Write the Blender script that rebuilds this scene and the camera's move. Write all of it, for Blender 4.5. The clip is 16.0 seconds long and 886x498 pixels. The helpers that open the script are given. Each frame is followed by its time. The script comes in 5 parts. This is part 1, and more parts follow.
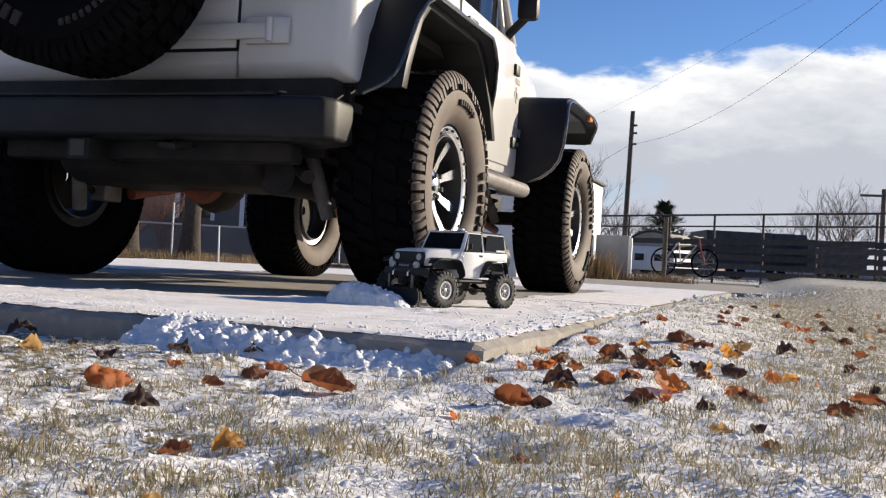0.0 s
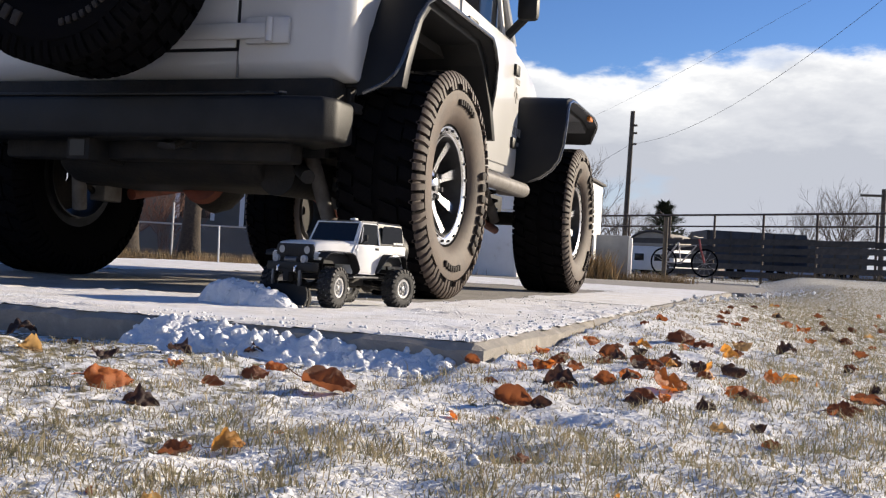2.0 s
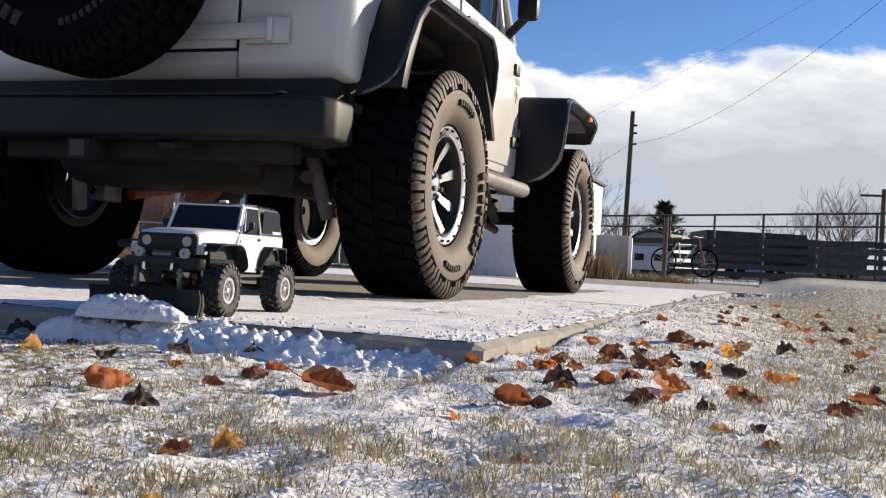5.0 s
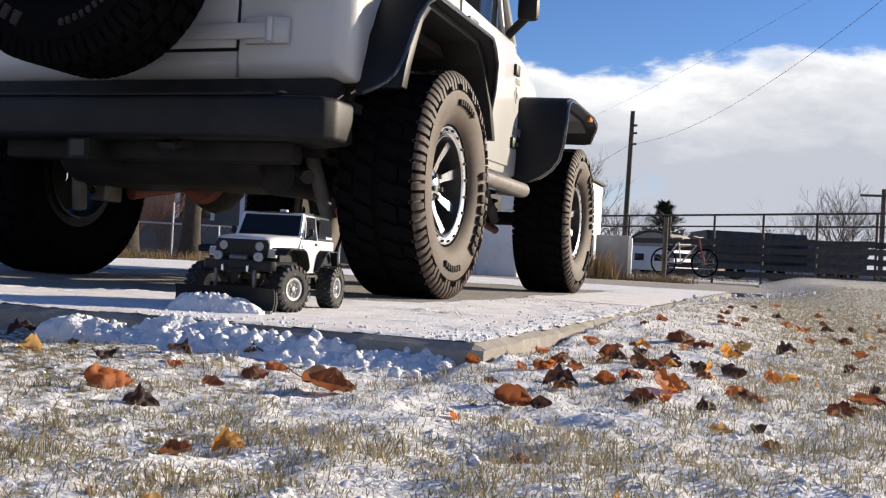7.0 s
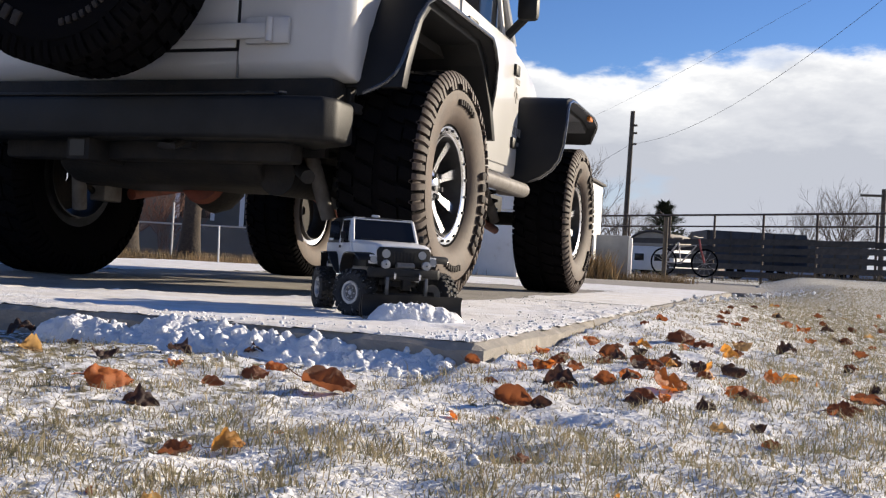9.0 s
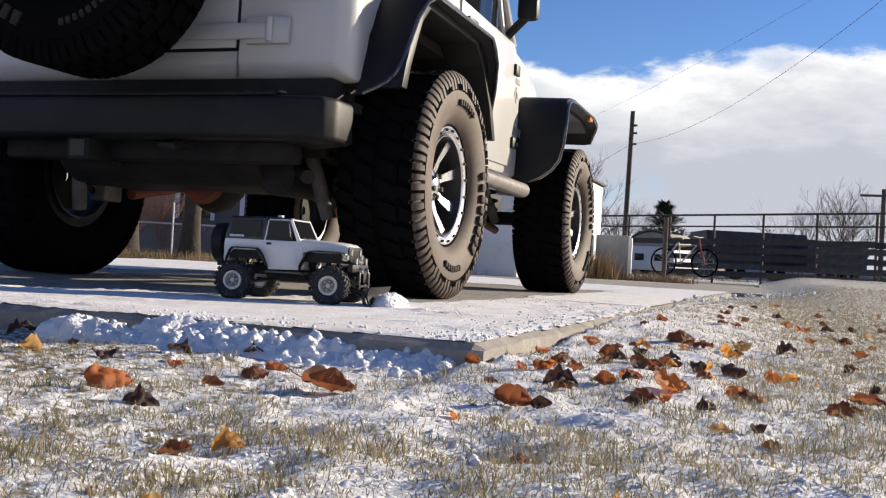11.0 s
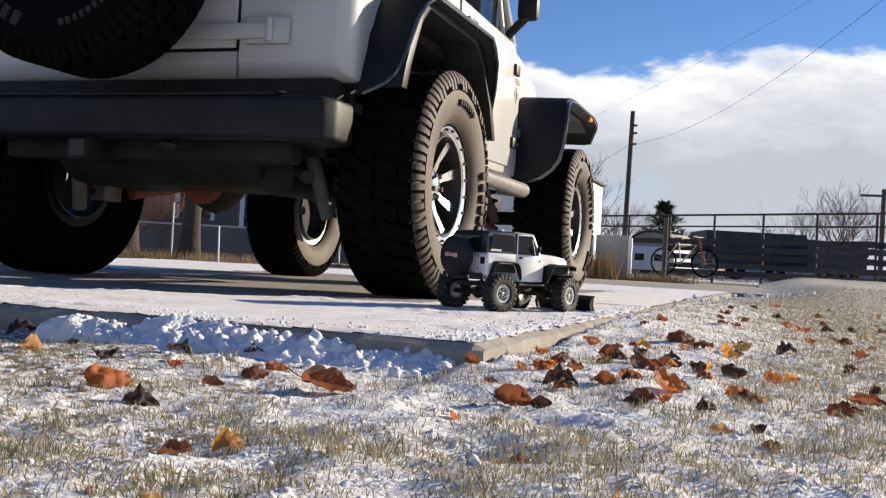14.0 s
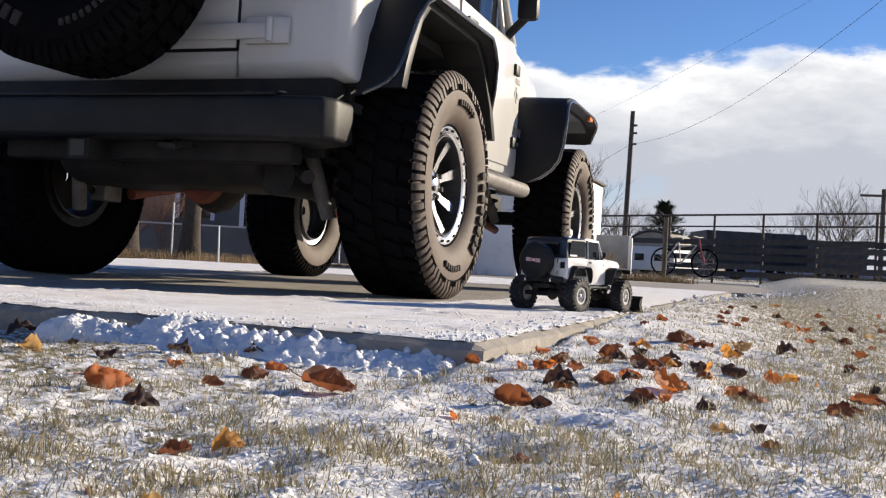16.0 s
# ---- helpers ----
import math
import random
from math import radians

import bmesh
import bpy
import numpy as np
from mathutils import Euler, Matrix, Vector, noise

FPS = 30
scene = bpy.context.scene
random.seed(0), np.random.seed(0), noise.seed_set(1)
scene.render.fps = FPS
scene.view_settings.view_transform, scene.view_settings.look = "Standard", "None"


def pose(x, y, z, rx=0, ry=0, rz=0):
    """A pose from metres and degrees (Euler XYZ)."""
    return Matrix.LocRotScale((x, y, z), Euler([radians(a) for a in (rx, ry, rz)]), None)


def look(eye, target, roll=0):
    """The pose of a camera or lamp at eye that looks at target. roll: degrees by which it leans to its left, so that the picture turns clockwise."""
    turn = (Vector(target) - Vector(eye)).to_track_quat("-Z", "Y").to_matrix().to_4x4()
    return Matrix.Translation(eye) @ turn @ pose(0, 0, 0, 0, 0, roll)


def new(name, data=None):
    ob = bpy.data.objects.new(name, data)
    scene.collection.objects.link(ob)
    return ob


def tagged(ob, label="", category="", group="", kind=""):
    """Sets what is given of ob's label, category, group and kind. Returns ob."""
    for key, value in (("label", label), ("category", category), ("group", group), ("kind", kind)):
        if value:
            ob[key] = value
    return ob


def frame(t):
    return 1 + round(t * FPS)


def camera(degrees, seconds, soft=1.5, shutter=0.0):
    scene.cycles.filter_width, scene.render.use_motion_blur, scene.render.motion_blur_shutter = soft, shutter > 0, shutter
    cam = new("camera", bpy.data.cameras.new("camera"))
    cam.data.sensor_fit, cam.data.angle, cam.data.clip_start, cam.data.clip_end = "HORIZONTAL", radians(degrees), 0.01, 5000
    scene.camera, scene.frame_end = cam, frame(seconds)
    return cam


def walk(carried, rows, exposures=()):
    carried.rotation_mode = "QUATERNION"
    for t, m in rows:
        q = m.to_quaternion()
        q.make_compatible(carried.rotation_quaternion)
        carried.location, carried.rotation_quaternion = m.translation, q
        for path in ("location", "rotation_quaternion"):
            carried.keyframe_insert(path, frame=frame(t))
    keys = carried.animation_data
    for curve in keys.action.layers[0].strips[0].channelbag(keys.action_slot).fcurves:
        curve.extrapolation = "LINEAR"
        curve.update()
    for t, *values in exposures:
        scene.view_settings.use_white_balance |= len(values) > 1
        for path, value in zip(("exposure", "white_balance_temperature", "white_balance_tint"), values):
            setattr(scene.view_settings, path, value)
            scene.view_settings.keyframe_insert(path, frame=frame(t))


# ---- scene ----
# camera: lies still in the grass, low, leaning a little
cam = camera(48.44, 16.0, soft=1.25)
EYE = Vector((2.2542, -3.6469, 0.1415))
AIM = EYE + Vector((-0.32764, 0.94470, 0.01420)) * 5
walk(cam, [(0, look(EYE, AIM, 3.183)), (16.0, look(EYE, AIM, 3.183))], exposures=[(0, 0.76, 6500, 10), (16, 0.76, 6500, 10)])

# world: clear sky with a bank of low cumulus, low sun ahead on the right
SUN_EL, SUN_AZ = radians(19), radians(45)  # azimuth measured from +x towards +y
world = bpy.data.worlds.new("sky")
scene.world = world
world.use_nodes = True
wn, wl = world.node_tree.nodes, world.node_tree.links
wn.clear()
sky = wn.new("ShaderNodeTexSky")
sky.sky_type, sky.sun_disc = "NISHITA", False
sky.sun_elevation, sky.sun_rotation = SUN_EL, radians(90) - SUN_AZ
sky.altitude, sky.air_density, sky.dust_density, sky.ozone_density = 1500, 1.0, 0.0, 3.0
bg_sky, bg_cloud, mixer, outw = (wn.new(n) for n in ("ShaderNodeBackground", "ShaderNodeBackground", "ShaderNodeMixShader", "ShaderNodeOutputWorld"))
bg_sky.inputs["Strength"].default_value = 0.078
tc, sep, mp = wn.new("ShaderNodeTexCoord"), wn.new("ShaderNodeSeparateXYZ"), wn.new("ShaderNodeMapping")
wl.new(tc.outputs["Generated"], sep.inputs[0])
mp.inputs["Scale"].default_value = (1.0, 1.0, 2.6)
mp.inputs["Location"].default_value = (0.62, 0.35, 0.0)
wl.new(tc.outputs["Generated"], mp.inputs[0])


def wnoise(scale, detail, rough, vec):
    n = wn.new("ShaderNodeTexNoise")
    n.inputs["Scale"].default_value, n.inputs["Detail"].default_value, n.inputs["Roughness"].default_value = scale, detail, rough
    wl.new(vec, n.inputs["Vector"])
    return n.outputs["Fac"]


def wmath(op, a, b, clamp=False):
    n = wn.new("ShaderNodeMath")
    n.operation, n.use_clamp = op, clamp
    for i, v in enumerate((a, b)):
        if isinstance(v, (int, float)):
            n.inputs[i].default_value = v
        else:
            wl.new(v, n.inputs[i])
    return n.outputs[0]


def wrange(v, a, b, c, d, smooth=True):
    n = wn.new("ShaderNodeMapRange")
    n.interpolation_type = "SMOOTHSTEP" if smooth else "LINEAR"
    for i, k in enumerate((a, b, c, d)):
        n.inputs[i + 1].default_value = k
    wl.new(v, n.inputs[0])
    return n.outputs[0]


big = wnoise(4.2, 7, 0.55, mp.outputs[0])
fine = wnoise(11.0, 6, 0.6, mp.outputs[0])
# the bank reaches up to about twelve degrees, with an uneven top
edge = wmath("ADD", wmath("MULTIPLY", wmath("SUBTRACT", big, 0.5), 0.07), wmath("MULTIPLY", wmath("SUBTRACT", fine, 0.5), 0.07))
height = wmath("ADD", sep.outputs[2], edge)
cover = wrange(height, 0.196, 0.212, 1.0, 0.0)
thin = wrange(big, 0.32, 0.40, 0.72, 1.0)
cover = wmath("MULTIPLY", cover, thin)
wl.new(cover, mixer.inputs[0])
ramp = wn.new("ShaderNodeValToRGB")
ramp.color_ramp.elements[0].position, ramp.color_ramp.elements[0].color = 0.0, (0.60, 0.625, 0.70, 1)
ramp.color_ramp.elements[1].position, ramp.color_ramp.elements[1].color = 0.19, (1.0, 1.0, 1.0, 1)
for pos, col in ((0.06, (0.55, 0.575, 0.65, 1)), (0.125, (0.55, 0.575, 0.64, 1)), (0.170, (0.78, 0.795, 0.83, 1))):
    e = ramp.color_ramp.elements.new(pos)
    e.color = col
wl.new(wmath("ADD", sep.outputs[2], wmath("MULTIPLY", edge, 1.7)), ramp.inputs[0])
wl.new(ramp.outputs[0], bg_cloud.inputs["Color"])
bg_cloud.inputs["Strength"].default_value = 0.61
deep = wn.new("ShaderNodeHueSaturation")
deep.inputs["Saturation"].default_value = 1.15
deep.inputs["Hue"].default_value = 0.512
wl.new(sky.outputs[0], deep.inputs["Color"])
wl.new(deep.outputs[0], bg_sky.inputs["Color"])
wl.new(bg_sky.outputs[0], mixer.inputs[1])
wl.new(bg_cloud.outputs[0], mixer.inputs[2])
wl.new(mixer.outputs[0], outw.inputs[0])

sun = new("sun", bpy.data.lights.new("sun", "SUN"))
sun.data.energy, sun.data.angle, sun.data.color = 5.0, radians(0.6), (1.0, 0.865, 0.675)
SUN_DIR = Vector((math.cos(SUN_EL) * math.cos(SUN_AZ), math.cos(SUN_EL) * math.sin(SUN_AZ), math.sin(SUN_EL)))
sun.matrix_world = look(SUN_DIR * 40, (0, 0, 0))


# ---- materials ----
def mat(name, col, rough=0.6, metal=0.0, col2=None, scale=8.0, bump=0.0, bscale=60.0, spec=0.5, detail=6, band=(0.35, 0.65), coat=0.0, rnd=0.0, trans=0.0, dirt=None, dscale=3.0, dband=(0.5, 0.7), sss=0.0, obj=True):
    m = bpy.data.materials.new(name)
    m.use_nodes = True
    n, l = m.node_tree.nodes, m.node_tree.links
    b = n["Principled BSDF"]
    b.inputs["Base Color"].default_value = (*col, 1)
    b.inputs["Roughness"].default_value, b.inputs["Metallic"].default_value = rough, metal
    b.inputs["Specular IOR Level"].default_value = spec
    b.inputs["Coat Weight"].default_value = coat
    b.inputs["Coat Roughness"].default_value = 0.08
    b.inputs["Transmission Weight"].default_value = trans
    if sss:
        b.inputs["Subsurface Weight"].default_value = sss
        b.inputs["Subsurface Radius"].default_value = (0.012, 0.012, 0.012)
        b.inputs["Subsurface Scale"].default_value = 1.0
    c = n.new("ShaderNodeTexCoord")
    src = c.outputs["Object"]
    if not obj:
        g = n.new("ShaderNodeNewGeometry")
        src = g.outputs["Position"]
    last = None

    def noise_mix(a, bcol, s, bd, det):
        t = n.new("ShaderNodeTexNoise")
        t.inputs["Scale"].default_value, t.inputs["Detail"].default_value, t.inputs["Roughness"].default_value = s, det, 0.62
        l.new(src, t.inputs["Vector"])
        r = n.new("ShaderNodeMapRange")
        r.inputs[1].default_value, r.inputs[2].default_value = bd
        l.new(t.outputs["Fac"], r.inputs[0])
        mx = n.new("ShaderNodeMix")
        mx.data_type = "RGBA"
        l.new(r.outputs[0], mx.inputs[0])
        if isinstance(a, tuple):
            mx.inputs[6].default_value = (*a, 1)
        else:
            l.new(a, mx.inputs[6])
        mx.inputs[7].default_value = (*bcol, 1)
        return mx.outputs[2]

    if col2:
        last = noise_mix(col, col2, scale, band, detail)
    if dirt:
        last = noise_mix(last if last else col, dirt, dscale, dband, 5)
    if rnd:
        o = n.new("ShaderNodeObjectInfo")
        h = n.new("ShaderNodeHueSaturation")
        r = n.new("ShaderNodeMapRange")
        r.inputs[3].default_value, r.inputs[4].default_value = 1 - rnd, 1 + rnd
        l.new(o.outputs["Random"], r.inputs[0])
        l.new(r.outputs[0], h.inputs["Value"])
        if last:
            l.new(last, h.inputs["Color"])
        else:
            h.inputs["Color"].default_value = (*col, 1)
        last = h.outputs[0]
    if last:
        l.new(last, b.inputs["Base Color"])
    if bump:
        t = n.new("ShaderNodeTexNoise")
        t.inputs["Scale"].default_value, t.inputs["Detail"].default_value = bscale, 5
        l.new(src, t.inputs["Vector"])
        bp = n.new("ShaderNodeBump")
        bp.inputs["Strength"].default_value, bp.inputs["Distance"].default_value = bump, 0.01
        l.new(t.outputs["Fac"], bp.inputs["Height"])
        l.new(bp.outputs[0], b.inputs["Normal"])
    return m


M_SNOW = mat("snow", (0.82, 0.82, 0.835), 0.75, col2=(0.74, 0.745, 0.765), scale=30, bump=0.5, bscale=160, sss=0.0, obj=False)
M_SLABSNOW = mat("snow_dusted_concrete", (0.80, 0.78, 0.76), 0.8, col2=(0.60, 0.57, 0.53), scale=14, bump=0.45, bscale=130, band=(0.45, 0.75), dirt=(0.86, 0.86, 0.88), dscale=5, dband=(0.45, 0.65), obj=False)
M_CONC = mat("concrete", (0.30, 0.28, 0.25), 0.9, col2=(0.22, 0.20, 0.18), scale=6, bump=0.35, bscale=180, dirt=(0.36, 0.33, 0.29), dscale=24, obj=False)
M_BARE = mat("swept_concrete", (0.25, 0.235, 0.215), 0.9, col2=(0.18, 0.17, 0.16), scale=4, bump=0.3, bscale=150, dirt=(0.33, 0.31, 0.29), dscale=30, obj=False)
M_TURF = mat("snowy_turf", (0.78, 0.775, 0.775), 0.8, col2=(0.17, 0.145, 0.075), scale=48, band=(0.53, 0.66), bump=0.45, bscale=140, dirt=(0.79, 0.79, 0.80), dscale=7, dband=(0.50, 0.72), detail=8, obj=False)
# the snow lies thinner towards the paddock side
tn, tl = M_TURF.node_tree.nodes, M_TURF.node_tree.links
geo, sp3, thin_r = tn.new("ShaderNodeNewGeometry"), tn.new("ShaderNodeSeparateXYZ"), tn.new("ShaderNodeMapRange")
tl.new(geo.outputs["Position"], sp3.inputs[0])
run = tn.new("ShaderNodeMath")
run.operation = "MULTIPLY_ADD"
run.inputs[1].default_value = 0.22
tl.new(sp3.outputs[1], run.inputs[0])
tl.new(sp3.outputs[0], run.inputs[2])
tl.new(run.outputs[0], thin_r.inputs[0])
for i_, v_ in ((1, 1.6), (2, 2.7), (3, -0.02), (4, 0.13)):
    thin_r.inputs[i_].default_value = v_
thin_l, thin_m = tn.new("ShaderNodeMapRange"), tn.new("ShaderNodeMath")
tl.new(run.outputs[0], thin_l.inputs[0])
for i_, v_ in ((1, 1.3), (2, 0.6), (3, -0.02), (4, 0.10)):
    thin_l.inputs[i_].default_value = v_
thin_m.operation = "MAXIMUM"
tl.new(thin_r.outputs[0], thin_m.inputs[0])
tl.new(thin_l.outputs[0], thin_m.inputs[1])
for nd in [n for n in tn if n.bl_idname == "ShaderNodeMapRange" and n not in (thin_r, thin_l)]:
    sgn = nd.inputs[1].default_value > 0.525
    src_link = nd.inputs[0].links[0].from_socket
    mth = tn.new("ShaderNodeMath")
    mth.operation = "ADD" if sgn else "SUBTRACT"
    tl.new(src_link, mth.inputs[0])
    tl.new(thin_m.outputs[0], mth.inputs[1])
    tl.new(mth.outputs[0], nd.inputs[0])
M_BLADE = mat("grass_blade", (0.14, 0.135, 0.065), 0.6, col2=(0.30, 0.26, 0.16), scale=9, obj=False)
M_STRAW = mat("dry_blade", (0.38, 0.31, 0.19), 0.65, col2=(0.17, 0.145, 0.085), scale=12, obj=False)


def translucent(m, col, share):
    """Lets some of the light through a thin leaf or blade."""
    nt = m.node_tree
    tr, mx, ou = nt.nodes.new("ShaderNodeBsdfTranslucent"), nt.nodes.new("ShaderNodeMixShader"), nt.nodes["Material Output"]
    tr.inputs[0].default_value = (*col, 1)
    mx.inputs[0].default_value = share
    nt.links.new(nt.nodes["Principled BSDF"].outputs[0], mx.inputs[1])
    nt.links.new(tr.outputs[0], mx.inputs[2])
    nt.links.new(mx.outputs[0], ou.inputs[0])
    return m


translucent(M_BLADE, (0.22, 0.21, 0.10), 0.22)
translucent(M_STRAW, (0.42, 0.34, 0.20), 0.25)
M_WHITE = mat("white_paint", (0.575, 0.57, 0.56), 0.30, coat=0.35, col2=(0.545, 0.54, 0.53), scale=2.2, dirt=(0.55, 0.53, 0.50), dscale=7, dband=(0.62, 0.85))
M_PLASTIC = mat("black_plastic", (0.009, 0.009, 0.010), 0.5, spec=0.24, col2=(0.018, 0.018, 0.018), scale=5, bump=0.12, bscale=220)
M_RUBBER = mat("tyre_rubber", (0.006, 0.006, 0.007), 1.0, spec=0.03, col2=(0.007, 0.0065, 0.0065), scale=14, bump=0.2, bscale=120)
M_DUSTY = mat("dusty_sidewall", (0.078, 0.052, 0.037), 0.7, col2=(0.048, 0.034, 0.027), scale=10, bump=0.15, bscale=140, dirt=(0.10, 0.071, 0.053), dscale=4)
M_LETTER = mat("worn_raised_lettering", (0.018, 0.014, 0.012), 0.85, col2=(0.035, 0.027, 0.021), scale=60)
M_STEEL = mat("dark_steel", (0.014, 0.014, 0.015), 0.7, spec=0.25, col2=(0.03, 0.026, 0.022), scale=9, bump=0.3, bscale=70)
M_RUST = mat("red_oxide_paint", (0.30, 0.075, 0.04), 0.6, col2=(0.17, 0.05, 0.03), scale=12, bump=0.2)
M_SHOCK = mat("grey_shock_tube", (0.20, 0.19, 0.18), 0.6, spec=0.3, col2=(0.13, 0.115, 0.10), scale=14)
M_ALLOY = mat("machined_alloy", (0.78, 0.78, 0.80), 0.22, metal=1.0, col2=(0.68, 0.68, 0.7), scale=20)
M_ALLOYDARK = mat("dark_alloy", (0.08, 0.08, 0.085), 0.35, metal=0.7, col2=(0.05, 0.05, 0.05), scale=12)
M_GLASS = mat("dark_glass", (0.010, 0.011, 0.014), 0.08, spec=0.32)
M_LENS = mat("clear_lens", (0.30, 0.31, 0.32), 0.15, coat=0.6)
M_AMBER = mat("amber_lens", (0.75, 0.22, 0.03), 0.25)
M_REDLENS = mat("red_lens", (0.35, 0.02, 0.02), 0.25)
M_DECAL = mat("grey_decal", (0.20, 0.19, 0.18), 0.6)
M_DECALW = mat("white_decal", (0.75, 0.75, 0.75), 0.6)
M_DECALR = mat("pale_red_decal", (0.55, 0.33, 0.33), 0.6)


# ---- mesh helpers ----
def part(name, bm, material, parent=None, label="", smooth=40):
    """Links a bmesh as one mesh object, under parent where one is given."""
    me = bpy.data.meshes.new(name)
    bmesh.ops.recalc_face_normals(bm, faces=bm.faces)
    bm.to_mesh(me)
    bm.free()
    me.materials.append(material)
    if smooth:
        me.polygons.foreach_set("use_smooth", [True] * len(me.polygons))
        me.set_sharp_from_angle(angle=radians(smooth))
    ob = new(name, me)
    if parent:
        ob.parent = parent
    return tagged(ob, label)


def mesh_part(name, verts, faces, material, parent=None, smooth=False):
    me = bpy.data.meshes.new(name)
    me.from_pydata(verts, [], faces)
    me.materials.append(material)
    if smooth:
        me.polygons.foreach_set("use_smooth", [True] * len(me.polygons))
    ob = new(name, me)
    if parent:
        ob.parent = parent
    return ob


def empty(name, parent=None, at=None):
    ob = new(name)
    ob.empty_display_size = 0.05
    if parent:
        ob.parent = parent
    if at is not None:
        ob.matrix_basis = at
    return ob


def bev(bm, geom_edges, w, seg=2):
    if w:
        bmesh.ops.bevel(bm, geom=geom_edges, offset=w, segments=seg, profile=0.5, affect="EDGES", clamp_overlap=True)


def add(bm, other):
    """Moves the content of a second bmesh into bm."""
    me = bpy.data.meshes.new("tmp")
    other.to_mesh(me)
    other.free()
    bm.from_mesh(me)
    bpy.data.meshes.remove(me)
    return bm


def box(x0, x1, y0, y1, z0, z1, w=0.0, seg=2, m=None):
    bm = bmesh.new()
    bmesh.ops.create_cube(bm, size=1, matrix=Matrix.Translation(((x0 + x1) / 2, (y0 + y1) / 2, (z0 + z1) / 2)) @ Matrix.Diagonal((x1 - x0, y1 - y0, z1 - z0, 1)))
    bev(bm, bm.edges[:], w, seg)
    if m:
        bm.transform(m)
    return bm


def boxes(*rows, w=0.0):
    bm = box(*rows[0], w)
    for r in rows[1:]:
        add(bm, box(*r, w))
    return bm


def prism(poly, axis, a, b, w=0.0, seg=2, m=None):
    """A polygon drawn out along an axis: 'x' takes (y, z), 'y' takes (x, z), 'z' takes (x, y)."""
    bm = bmesh.new()
    place = {"x": lambda p, q, k: (k, p, q), "y": lambda p, q, k: (p, k, q), "z": lambda p, q, k: (p, q, k)}[axis]
    lo, hi = [bm.verts.new(place(*p, a)) for p in poly], [bm.verts.new(place(*p, b)) for p in poly]
    bm.faces.new(lo)
    bm.faces.new(hi)
    for i in range(len(poly)):
        j = (i + 1) % len(poly)
        bm.faces.new((lo[i], lo[j], hi[j], hi[i]))
    bmesh.ops.recalc_face_normals(bm, faces=bm.faces)
    bev(bm, bm.edges[:], w, seg)
    if m:
        bm.transform(m)
    return bm


def loft(sections, cap=True):
    """Skin over rings of equal length."""
    bm = bmesh.new()
    rings = [[bm.verts.new(p) for p in s] for s in sections]
    for r0, r1 in zip(rings, rings[1:]):
        for i in range(len(r0)):
            j = (i + 1) % len(r0)
            bm.faces.new((r0[i], r0[j], r1[j], r1[i]))
    if cap:
        bm.faces.new(rings[0])
        bm.faces.new(rings[-1])
    return bm


def lathe(profile, n=48, close=True):
    """Turns (x, r) points round the x axis."""
    return loft([[(x, r * math.cos(2 * math.pi * i / n), r * math.sin(2 * math.pi * i / n)) for i in range(n)] for x, r in profile] + ([[(profile[0][0], profile[0][1] * math.cos(2 * math.pi * i / n), profile[0][1] * math.sin(2 * math.pi * i / n)) for i in range(n)]] if close else []), cap=not close)


def tube(points, r, n=10, r1=None):
    pts = [Vector(p) for p in points]
    rings = []
    for i, p in enumerate(pts):
        d = (pts[min(i + 1, len(pts) - 1)] - pts[max(i - 1, 0)]).normalized()
        a = d.orthogonal().normalized() if i == 0 else (rings_a - d * rings_a.dot(d)).normalized()
        rings_a = a
        b = d.cross(a)
        k = r + ((r1 if r1 is not None else r) - r) * i / max(1, len(pts) - 1)
        rings.append([p + (a * math.cos(2 * math.pi * j / n) + b * math.sin(2 * math.pi * j / n)) * k for j in range(n)])
    return loft(rings)


def lump(r, seed, m, sub=2, rough=0.35, freq=1.6):
    """An uneven clod."""
    bm = bmesh.new()
    bmesh.ops.create_icosphere(bm, subdivisions=sub, radius=1)
    off = Vector((seed * 7.13 % 91, seed * 3.71 % 57, seed * 1.93 % 23))
    for v in bm.verts:
        v.co *= r * (1 + rough * noise.fractal(v.co * freq + off, 1.0, 2.0, 3))
    bm.transform(m)
    return bm


def fbm(x, y, s, o=4, seed=0.0):
    return noise.fractal(Vector((x * s + seed, y * s - seed, seed)), 1.0, 2.0, o)


# ---- wheels ----
def tread_kinds(R, w, lugs):
    """The shapes of tread block: for each, its section (x, r), its half angle and the angles at which it stands."""
    h, k = w / 2, R / 0.445
    step = 2 * math.pi / lugs
    out = []
    for s in (-1, 1):
        for odd in (0, 1):
            at_ = [step * i + 0.25 * s * step for i in range(odd, lugs, 2)]
            x0, x1, down = s * h * 0.86, s * h * 0.97, R - (0.070 if odd else 0.050) * k
            out.append(("side", s, [(x0, R - 0.03 * k), (x0, R), (x1 * 0.95, R - 0.006 * k), (x1 * 1.045, R - 0.03 * k), (s * h * 1.045, down), (s * h * 0.9, down)], step * 0.325, at_))
            x0, x1 = s * h * (0.56 - 0.06 * odd), s * h * 0.87
            out.append(("tread", s, [(x0, R - 0.03 * k), (x0, R), (x1, R - 0.002 * k), (x1, R - 0.03 * k)], step * 0.26, at_))
        x0, x1 = s * h * 0.08, s * h * 0.50
        out.append(("tread", s, [(x0, R - 0.03 * k), (x0, R), (x1, R), (x1, R - 0.03 * k)], step * 0.31, [step * (i + (0.45 if s > 0 else 0.1)) for i in range(lugs)]))
    return out


